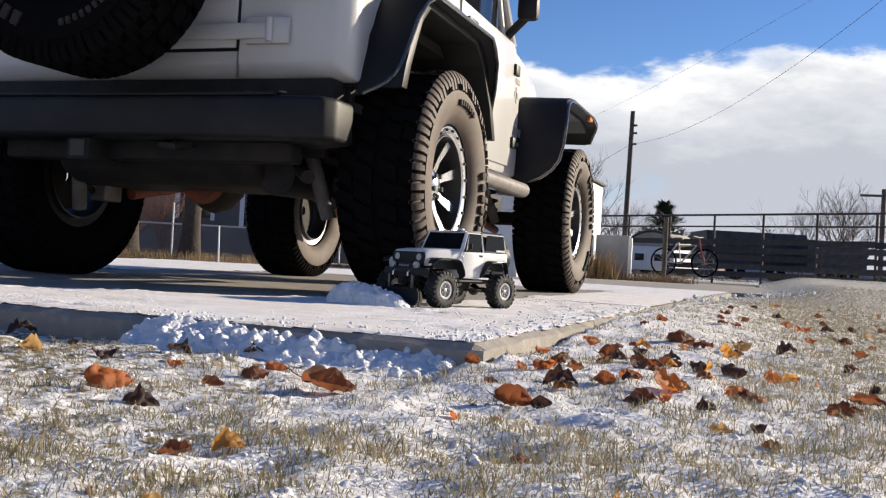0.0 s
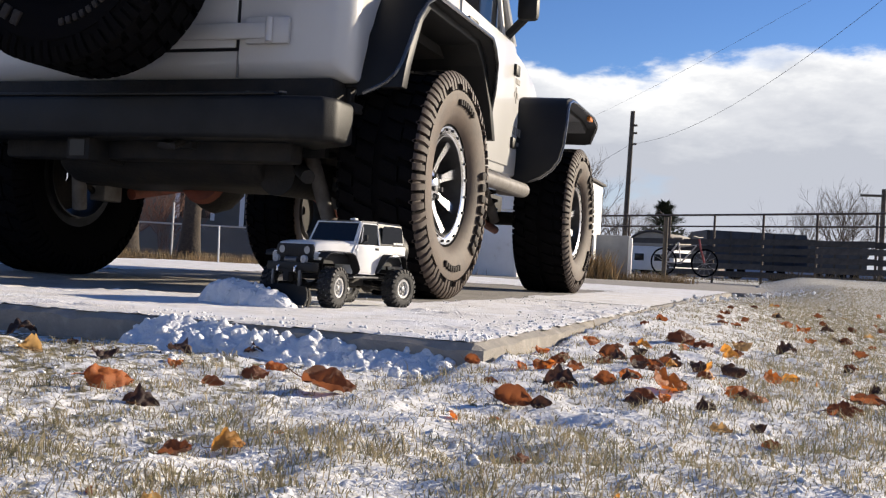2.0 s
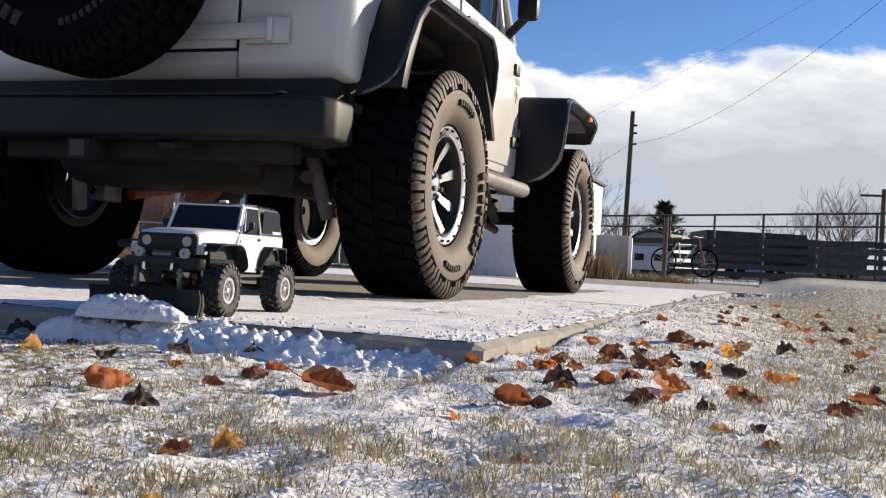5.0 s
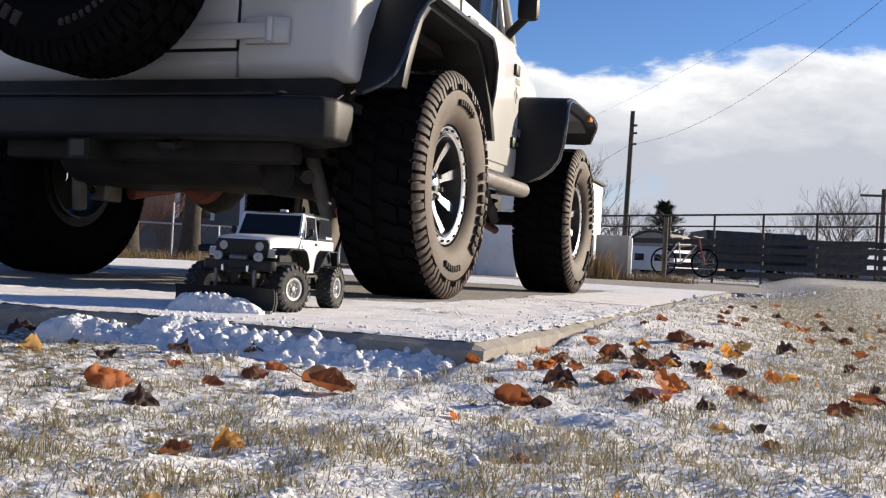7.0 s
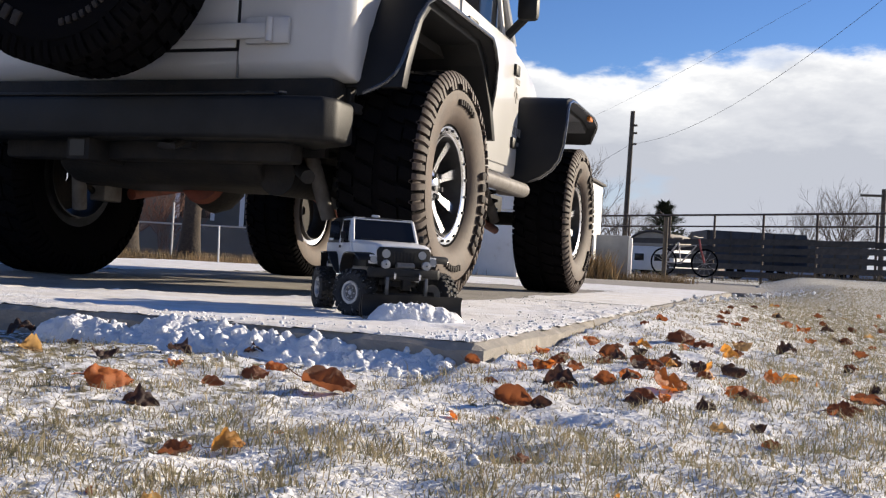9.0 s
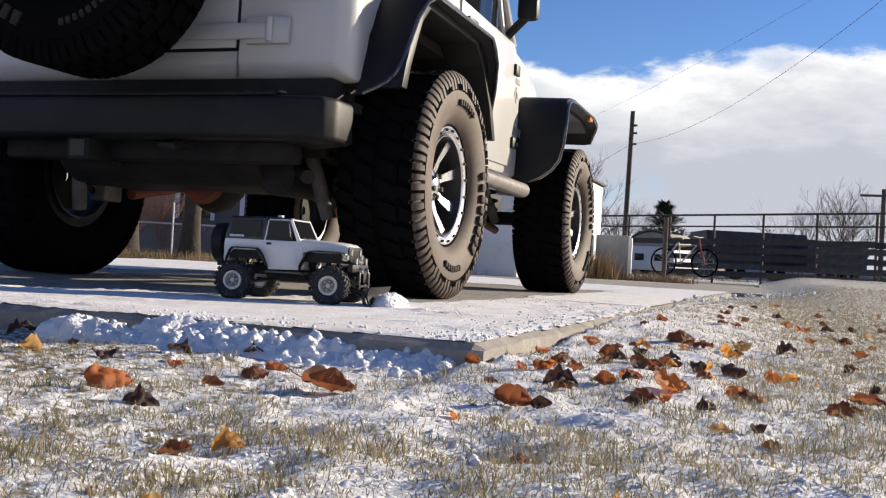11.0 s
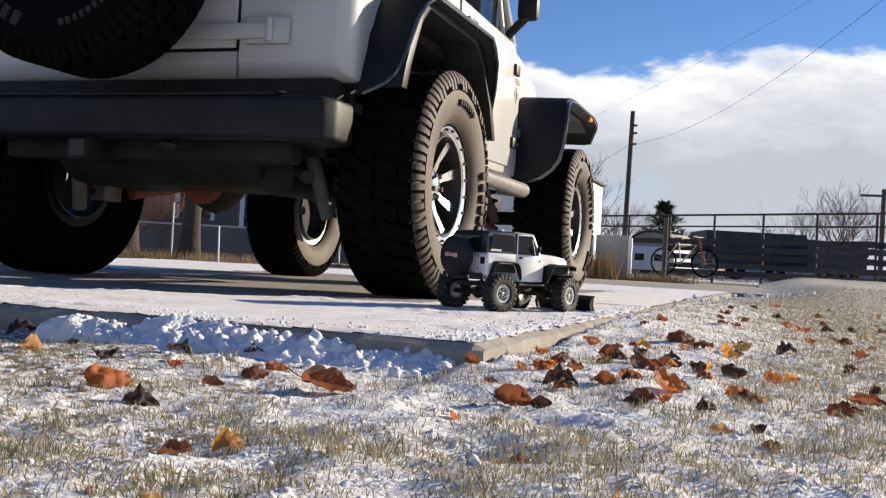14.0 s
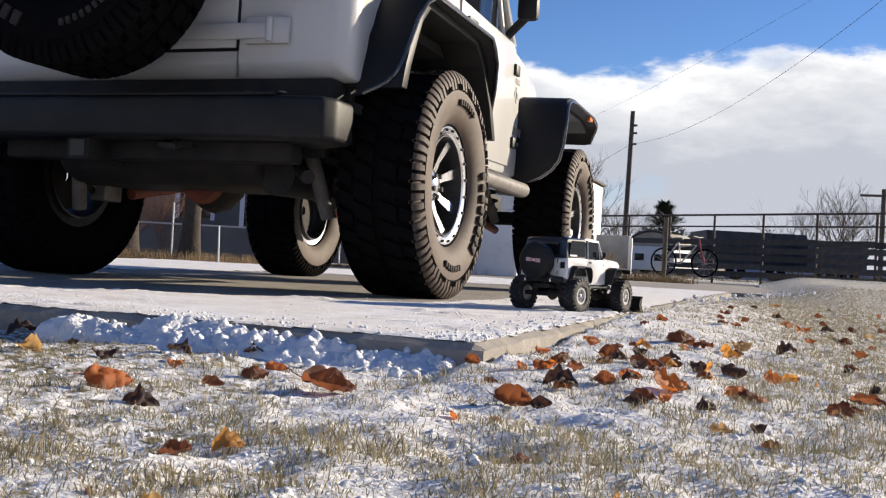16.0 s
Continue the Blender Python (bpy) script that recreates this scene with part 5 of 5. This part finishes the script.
# clods thrown up by the plough, along the tracks and slab edges
def clods(name, n, place, smin, smax, seed, label, sub=1):
    rnd = random.Random(seed)
    base = bmesh.new()
    bmesh.ops.create_icosphere(base, subdivisions=sub, radius=1)
    bv = [v.co.copy() for v in base.verts]
    bf = [tuple(v.index for v in f.verts) for f in base.faces]
    base.free()
    v, f = [], []
    for i in range(n):
        x, y, z, big_ = place(rnd)
        s_ = (smin + (smax - smin) * rnd.random() ** 2.5) * big_
        off = Vector((rnd.random() * 90, rnd.random() * 90, 0))
        b0 = len(v)
        sx, sy, sz = (rnd.uniform(0.7, 1.3) for _ in range(3))
        for c in bv:
            k = s_ * (1 + 0.32 * noise.noise(c * 1.7 + off))
            v.append((x + c.x * k * sx, y + c.y * k * sy, z + c.z * k * sz * 0.9))
        f += [tuple(q + b0 for q in t) for t in bf]
    return tagged(mesh_part(name, v, f, M_SNOW, None, smooth=True), label, "snow", kind="stuff")


def berm_z(x, y):
    """Height of the ploughed ridge that leans against the slab's edge."""
    k = (x - 1.05) / 0.68
    crest = 0.000 - 0.036 * k + 0.010 * fbm(x, 0.3, 9, 3, 4.0)
    v_ = (SLAB_Y + 0.012 - y) / (0.15 - 0.04 * k + 0.03 * fbm(x, 1.3, 6, 3, 2.0))
    shape = max(0.0, 1 - abs(v_) ** 1.5) * ease((x - 1.02) / 0.05) * ease((1.75 - x) / 0.08)
    rough = 0.016 * fbm(x, y, 18, 4, 1.5) + 0.014 * abs(fbm(x, y, 34, 3, 3.5)) + 0.003 * max(0, fbm(x, y, 75, 2, 6.5))
    return -0.062 + (crest + 0.062) * shape + rough * min(1, shape * 3)


bx, by = lines((1.0, 1.78, 0.004)), lines((SLAB_Y - 0.19, SLAB_Y + 0.004, 0.004))
tagged(mesh_part("snow_berm", [(x, y, berm_z(x, y)) for y in by for x in bx], [(j * len(bx) + i, j * len(bx) + i + 1, (j + 1) * len(bx) + i + 1, (j + 1) * len(bx) + i) for j in range(len(by) - 1) for i in range(len(bx) - 1)], M_SNOW, None, smooth=True), "berm of ploughed snow against the slab's edge", "snow", kind="stuff")


def on_berm(rnd):
    x = rnd.uniform(1.04, 1.73)
    y = SLAB_Y - abs(rnd.gauss(0, 0.075)) + 0.005
    return x, y, max(-0.05, berm_z(x, y)), 1.0


def on_right_edge(rnd):
    y = SLAB_Y + 2.6 * rnd.random() ** 1.4
    x = SLAB_X - 0.015 - abs(rnd.gauss(0, 0.09))
    return x, y, 0.004, 1.0


def in_tracks(rnd):
    k = rnd.random()
    if k < 0.35:
        x = rnd.uniform(0.95, 1.55)
        return x, -1.86 + 0.05 * rnd.gauss(0, 1) + 0.05 * (x - 1), 0.004, 0.9
    if k < 0.6:
        t = rnd.random()
        return 1.12 + 0.55 * t + rnd.gauss(0, 0.05), -0.1 + 1.3 * t + rnd.gauss(0, 0.25), 0.004, 0.8
    return rnd.uniform(0.4, 1.7), rnd.uniform(-1.8, 1.0), 0.004, 0.55


def far_edge(rnd):
    t = rnd.random()
    return 1.75 + 0.75 * t + rnd.gauss(0, 0.08), 1.5 + 4.0 * t + rnd.gauss(0, 0.5), 0.015 + 0.05 * t, 1.0


clods("snow_clods", 170, on_berm, 0.0015, 0.013, 41, "small clods on the ploughed berm", 2)
clods("snow_clods", 600, on_right_edge, 0.001, 0.0055, 42, "loose snow crumbs along the slab's edge")
clods("snow_clods", 420, in_tracks, 0.001, 0.0055, 43, "loose snow crumbs left on the slab")
clods("snow_clods", 200, far_edge, 0.003, 0.014, 44, "snow clods where drive and lawn meet", 2)


# ---- lawn: grass blades through the snow ----
def blades(name, n, h0, h1, m, seed, label, dense):
    rnd = np.random.default_rng(seed)
    v, f = [], []
    made = 0
    while made < n:
        r = 0.45 + 9.5 * rnd.random() ** 1.9
        a = rnd.uniform(-0.52, 0.50)
        fwd, rgt = Vector((-0.3276, 0.9447)), Vector((0.9447, 0.3276))
        q = Vector((EYE.x, EYE.y)) + fwd * r * math.cos(a) + rgt * r * math.sin(a)
        x, y = q.x, q.y
        if x < SLAB_X + 0.015 and y > SLAB_Y - 0.015:
            continue
        if y > SLAB_Y - 0.13 and x < SLAB_X and rnd.random() < 0.85:
            continue
        side = ease((x - 2.0) / 0.4) * ease((y + 2.9) / 1.0)
        k = fbm(x, y, 8.0, 4, 8.3) * 0.9 + fbm(x, y, 30, 2, 4.3) * 0.5 + 0.8 * side
        for tx, ty, tr in TUFTS:
            k += 1.3 * math.exp(-((x - tx) ** 2 + (y - ty) ** 2) / (tr * tr))
        if k < dense and rnd.random() < 0.70:
            continue
        z = lawn(x, y) - 0.004
        hh = rnd.uniform(h0, h1) * (0.8 + 0.9 * max(0.0, min(1, k)))
        az = rnd.uniform(0, 2 * math.pi)
        w = rnd.uniform(0.0003, 0.0007) * (1 + r * 0.25)
        dx, dy = math.cos(az), math.sin(az)
        lx, ly = rnd.normal(0, 0.6), rnd.normal(0, 0.6)
        b0 = len(v)
        mx, my, mz = x + lx * hh * 0.35, y + ly * hh * 0.35, z + hh * 0.62
        bend = rnd.uniform(0.2, 1.0)
        v += [(x - w * dx, y - w * dy, z), (x + w * dx, y + w * dy, z), (mx + w * 0.8 * dx, my + w * 0.8 * dy, mz), (mx - w * 0.8 * dx, my - w * 0.8 * dy, mz), (x + lx * hh * (0.6 + bend), y + ly * hh * (0.6 + bend), z + hh * (1.15 - 0.45 * bend))]
        f += [(b0, b0 + 1, b0 + 2, b0 + 3), (b0 + 3, b0 + 2, b0 + 4)]
        made += 1
    return tagged(mesh_part(name, v, f, m), label, "grass", kind="stuff")


TUFTS = [(1.966, -2.662, 0.045), (1.618, -2.908, 0.04), (1.83, -2.77, 0.06), (1.65, -2.68, 0.07), (1.72, -2.08, 0.06), (2.03, -2.57, 0.08), (1.35, -2.26, 0.05)]
blades("grass", 38000, 0.006, 0.017, M_BLADE, 51, "frosted olive-green lawn grass poking through the snow", 0.0)
blades("grass", 34000, 0.006, 0.021, M_STRAW, 52, "dry straw-coloured blades in the snowy lawn", -0.02)


def lawn_snow(rnd):
    while True:
        r = 0.5 + 4.5 * rnd.random() ** 1.7
        a = rnd.uniform(-0.5, 0.5)
        x = EYE.x - 0.3276 * r * math.cos(a) + 0.9447 * r * math.sin(a)
        y = EYE.y + 0.9447 * r * math.cos(a) + 0.3276 * r * math.sin(a)
        if x < SLAB_X + 0.02 and y > SLAB_Y - 0.02:
            continue
        if fbm(x, y, 8.0, 4, 8.3) < 0.12:
            return x, y, lawn(x, y) - 0.001, 1.0


clods("snow_tufts", 2600, lawn_snow, 0.0015, 0.0055, 45, "small crusts of snow caught in the grass", 1)

# ---- fallen leaves ----
LEAF_COLS = [("tan", (0.42, 0.29, 0.14), (0.28, 0.17, 0.08)), ("orange-brown", (0.45, 0.15, 0.035), (0.28, 0.08, 0.025)), ("brown", (0.20, 0.075, 0.035), (0.11, 0.045, 0.025)), ("dark brown", (0.075, 0.04, 0.03), (0.04, 0.025, 0.02)), ("yellow-brown", (0.52, 0.27, 0.06), (0.32, 0.14, 0.04))]


def leaf_mat(nm, c1, c2):
    m = mat("leaf_" + nm.replace("-", "_").replace(" ", "_"), c1, 0.6, col2=c2, scale=45, bump=0.3, bscale=160, rnd=0.22)
    return translucent(m, (c1[0] * 1.5, c1[1] * 1.3, c1[2]), 0.22 if "dark" in nm else 0.42)


LEAF_M = [leaf_mat(*c) for c in LEAF_COLS]


def leaf_mesh(seed, m, lobes):
    """A curled, dried leaf one metre long, to be scaled: a toothed outline, a midrib fold and a stalk."""
    rnd = random.Random(seed)
    c1, c2, tw = rnd.uniform(1.0, 2.3) * rnd.choice((1, -1)), rnd.uniform(0.4, 1.6) * rnd.choice((-1, -1, 1)), rnd.uniform(-0.8, 0.8)
    v, f = [], []
    nu, nv = 14, 8
    for i in range(nu + 1):
        u = i / nu
        wd = 0.40 * math.sin(math.pi * min(1, u * 0.97 + 0.03)) ** 0.75 * (1 - 0.25 * u)
        if lobes:
            wd *= 0.74 + 0.42 * abs(math.sin(u * math.pi * 3.2 + 0.4))
        for j in range(nv + 1):
            s_ = j / nv * 2 - 1
            x, y = u - 0.5, wd * s_ * (1 + 0.12 * noise.noise(Vector((u * 9, s_ * 3, seed))))
            z = c2 * 0.55 * (x * x) + c1 * 0.9 * (y * y) + 0.10 * abs(s_) * wd + tw * x * y + 0.17 * noise.fractal(Vector((u * 4.5, s_ * 2.5, seed * 1.7)), 1, 2, 3)
            v.append((x, y, z))
    w = nv + 1
    f = [(i * w + j, i * w + j + 1, (i + 1) * w + j + 1, (i + 1) * w + j) for i in range(nu) for j in range(nv)]
    b0 = len(v)
    z0 = v[w // 2][2]
    for k in range(4):
        x = -0.5 - 0.09 * k
        for dy, dz in ((-0.012, 0), (0.012, 0), (0, 0.02)):
            v.append((x, dy + 0.03 * k * k * tw, z0 + dz + 0.02 * k))
    for k in range(3):
        for q in range(3):
            f.append((b0 + 3 * k + q, b0 + 3 * k + (q + 1) % 3, b0 + 3 * k + 3 + (q + 1) % 3, b0 + 3 * k + 3 + q))
    zmin = min(p[2] for p in v)
    v = [(a, b, c - zmin) for a, b, c in v]
    me = bpy.data.meshes.new("fallen_leaf")
    me.from_pydata(v, [], f)
    me.materials.append(m)
    me.polygons.foreach_set("use_smooth", [True] * len(me.polygons))
    return me


LEAF_MESH = [[leaf_mesh(10 * c + k, LEAF_M[c], k in (1, 3)) for k in range(4)] for c in range(5)]
rl = random.Random(77)


def leaf(x, y, size, upright, c):
    ob = new("fallen_leaf", LEAF_MESH[c][rl.randrange(4)])
    tilt_ = max(-5, min(70, (upright - 0.15) * 85 + rl.uniform(-8, 14)))
    turn_ = rl.uniform(-35, 35) if upright < 0.9 else rl.uniform(60, 120)
    z = max(lawn(x, y), lawn(x, y + 0.02)) + 0.001
    ob.matrix_basis = pose(x, y, z, tilt_, rl.uniform(-10, 10), 19 + turn_) @ Matrix.Scale(size * 1.02, 4)
    return tagged(ob, "curled dry " + LEAF_COLS[c][0] + " leaf lying on the snowy grass", "leaf", "fallen leaves")


LEAVES_A = [(1.03, -2.26, 0.049, 0.6, 0), (1.38, -2.51, 0.066, 0.6, 1), (1.51, -2.61, 0.045, 0.6, 3), (1.73, -2.86, 0.031, 0.4, 2), (1.75, -2.80, 0.033, 0.6, 4), (1.76, -3.02, 0.011, 2.3, 2), (1.82, -3.02, 0.021, 0.7, 0), (1.32, -2.26, 0.026, 0.4, 1), (1.48, -2.40, 0.033, 0.6, 2), (1.40, -2.04, 0.025, 1.0, 0), (1.52, -2.02, 0.031, 1.2, 2), (1.64, -2.35, 0.078, 0.4, 2), (1.48, -2.21, 0.037, 0.5, 1), (1.48, -2.28, 0.044, 0.4, 2), (1.34, -2.04, 0.037, 0.3, 3), (0.80, -2.03, 0.057, 0.4, 3), (1.00, -2.12, 0.021, 0.8, 3), (1.74, -2.68, 0.012, 0.6, 1), (1.15, -2.22, 0.044, 0.2, 3), (1.23, -2.11, 0.051, 0.3, 3)]
LEAVES_B = [(1.88, -2.51, 0.022, 1.2, 1), (1.75, -2.00, 0.030, 0.6, 2), (1.91, -2.32, 0.055, 0.5, 2), (1.94, -2.16, 0.052, 0.6, 3), (1.88, -1.91, 0.030, 0.7, 2), (1.83, -2.00, 0.034, 0.9, 1), (1.80, -1.70, 0.032, 0.4, 1), (1.83, -2.16, 0.022, 0.4, 2), (1.92, -2.45, 0.014, 0.5, 1), (1.77, -0.74, 0.047, 0.4, 2), (1.89, -0.52, 0.044, 1.1, 2), (1.93, -1.63, 0.058, 0.7, 2), (1.97, -1.41, 0.025, 1.2, 1), (2.02, -1.16, 0.077, 0.6, 2), (2.12, -1.77, 0.052, 0.9, 4), (2.17, -1.66, 0.049, 0.7, 3), (2.19, -2.02, 0.053, 0.7, 1), (2.24, -1.69, 0.042, 0.6, 1), (2.07, -2.18, 0.037, 0.8, 2), (2.09, -2.08, 0.066, 0.4, 1)]
LEAVES_C = [(2.06, -1.64, 0.028, 0.6, 3), (2.16, -2.21, 0.032, 0.6, 3), (2.23, -2.05, 0.026, 0.6, 1), (2.23, -2.33, 0.025, 0.6, 3), (2.25, -2.41, 0.023, 0.6, 2), (2.27, -1.10, 0.055, 0.5, 3), (2.16, -0.97, 0.037, 0.5, 2), (2.35, -2.07, 0.050, 0.4, 2), (2.39, -1.97, 0.053, 0.2, 2), (2.33, 0.20, 0.062, 0.3, 1), (2.27, 0.43, 0.055, 0.5, 1), (2.43, -0.16, 0.046, 0.6, 3), (2.32, -1.65, 0.019, 1.1, 1), (2.40, -1.28, 0.025, 0.6, 3), (2.08, -1.20, 0.048, 0.3, 2), (2.13, -2.81, 0.008, 2.5, 4), (2.19, -2.37, 0.028, 0.3, 0), (2.11, -2.03, 0.027, 0.7, 3), (1.77, -1.05, 0.036, 0.6, 3), (1.85, -1.72, 0.029, 0.5, 2)]
for row in LEAVES_A + LEAVES_B + LEAVES_C:
    leaf(*row)
for _ in range(70):
    k = rl.random() ** 0.7
    x, y = 1.85 + 2.4 * rl.random() * (0.3 + k), -2.3 + 5.5 * k
    leaf(x, y, rl.uniform(0.025, 0.055), rl.uniform(0.2, 0.8), rl.choice((1, 2, 2, 2, 3, 0)))
# a drift of leaves beside the slab's corner
for _ in range(34):
    leaf(1.84 + abs(rl.gauss(0.18, 0.15)), -1.75 + rl.gauss(0, 0.33), rl.uniform(0.022, 0.042), rl.uniform(0.3, 0.9), rl.choice((1, 2, 2, 3, 3, 4)))


# ---- what moves ----
# seconds, x, y and heading of the model's middle
ROUTE = [
    (0.0, 1.215, -0.586, 156.8), (0.5, 1.177, -0.695, 157.0), (1.0, 1.120, -0.842, 157.8), (1.5, 1.073, -0.945, 160.6),
    (2.0, 1.034, -1.036, 164.0), (2.5, 1.020, -1.145, 167.6), (3.0, 1.010, -1.252, 171.4), (3.5, 1.009, -1.376, 175.6),
    (4.2, 1.012, -1.556, 181.5), (4.7, 1.018, -1.665, 184.0), (5.2, 1.018, -1.705, 184.6), (5.8, 1.006, -1.650, 183.6),
    (6.3, 0.998, -1.563, 182.6), (6.6, 1.001, -1.490, 183.2), (7.0, 1.006, -1.381, 185.2), (7.5, 1.016, -1.222, 196.2)]
ROUTE += [
    (8.0, 1.035, -1.095, 207.0), (8.3, 1.042, -1.095, 208.6), (8.5, 1.072, -1.130, 209.6), (9.0, 1.253, -1.262, 221.0), (9.2, 1.340, -1.320, 227.3),
    (9.5, 1.430, -1.390, 235.0), (9.9, 1.350, -1.330, 247.0), (10.4, 1.060, -1.130, 265.0), (10.9, 0.850, -0.985, 277.0),
    (11.3, 0.935, -0.942, 284.0), (11.5, 1.062, -0.918, 292.5), (12.0, 1.364, -0.796, 307.6), (12.3, 1.490, -0.655, 311.5), (12.55, 1.538, -0.580, 313.6),
    (13.0, 1.458, -0.575, 319.6), (13.5, 1.353, -0.694, 328.0), (14.0, 1.421, -0.570, 329.2), (14.5, 1.497, -0.385, 335.0),
    (15.0, 1.512, -0.315, 337.0), (15.5, 1.519, -0.355, 338.4), (15.75, 1.535, -0.310, 338.8), (16.0, 1.563, -0.245, 339.2)]
STEER = [(0, 0), (1, 10), (2, 15), (3, 16), (4.2, 10), (5.2, 0), (6.3, -3), (7, -20), (7.5, -22), (8, -8), (8.3, 15), (8.6, 26), (9, 28), (9.25, 10), (9.6, 0), (10.4, -18), (11.1, 5), (11.5, 15), (12, 25), (12.5, 26), (12.8, -14), (13.2, -14), (13.5, 0), (14, 13), (14.5, 18), (15, 2), (15.5, 0), (16, 8)]


def along(rows, t, k):
    for a, b in zip(rows, rows[1:]):
        if t <= b[0]:
            return a[k] + (b[k] - a[k]) * (t - a[0]) / (b[0] - a[0])
    return rows[-1][k]


def motions():
    walk(model, [(t, pose(x, y, 0.0, 0, 0, h)) for t, x, y, h in ROUTE])
    # wheels roll with the way covered and the front pair steers
    steps = [i * 0.1 for i in range(161)]
    rolled, turns = 0.0, []
    for i, t in enumerate(steps):
        if i:
            x0, y0, x1, y1 = (along(ROUTE, q, k) for q in (steps[i - 1], t) for k in (1, 2))
            h = radians(along(ROUTE, t, 3))
            rolled += ((x1 - x0) * -math.sin(h) + (y1 - y0) * math.cos(h)) / RT
        turns.append(rolled)
    for nm, (ob, x, y) in WPOS.items():
        walk(ob, [(t, Matrix.Translation((x, y, RT)) @ Matrix.Rotation(radians(along(STEER, t, 1)) if nm[0] == "f" else 0.0, 4, "Z") @ Matrix.Rotation(-a, 4, "X")) for t, a in zip(steps, turns)])

    # snow: one heap goes over the slab's edge and stays, the small roll keeps to the blade
    def before(t, ahead, side, z=0.0, turn=0.0):
        x, y, h = (along(ROUTE, t, k) for k in (1, 2, 3))
        return pose(x, y, z, 0, 0, h + turn) @ Matrix.Translation((side, ahead, 0))

    rows = [(t, before(t, 0.318, 0.035)) for t in (0, 0.5, 1, 1.5, 2, 2.5, 3, 3.5, 4.2)]
    rest = pose(0.985, -2.010, -0.072, 0, 0, 181.0)
    walk(heap_a, rows + [(4.8, rest), (16.0, rest)])
    spill = pose(1.80, -0.45, -0.035, 0, 0, 275.0)
    walk(heap_b, [(t, before(t, 0.305, 0.0, 0.001)) for t, *_ in ROUTE if t <= 11.5] + [(12.0, spill), (16.0, spill)])


motions()
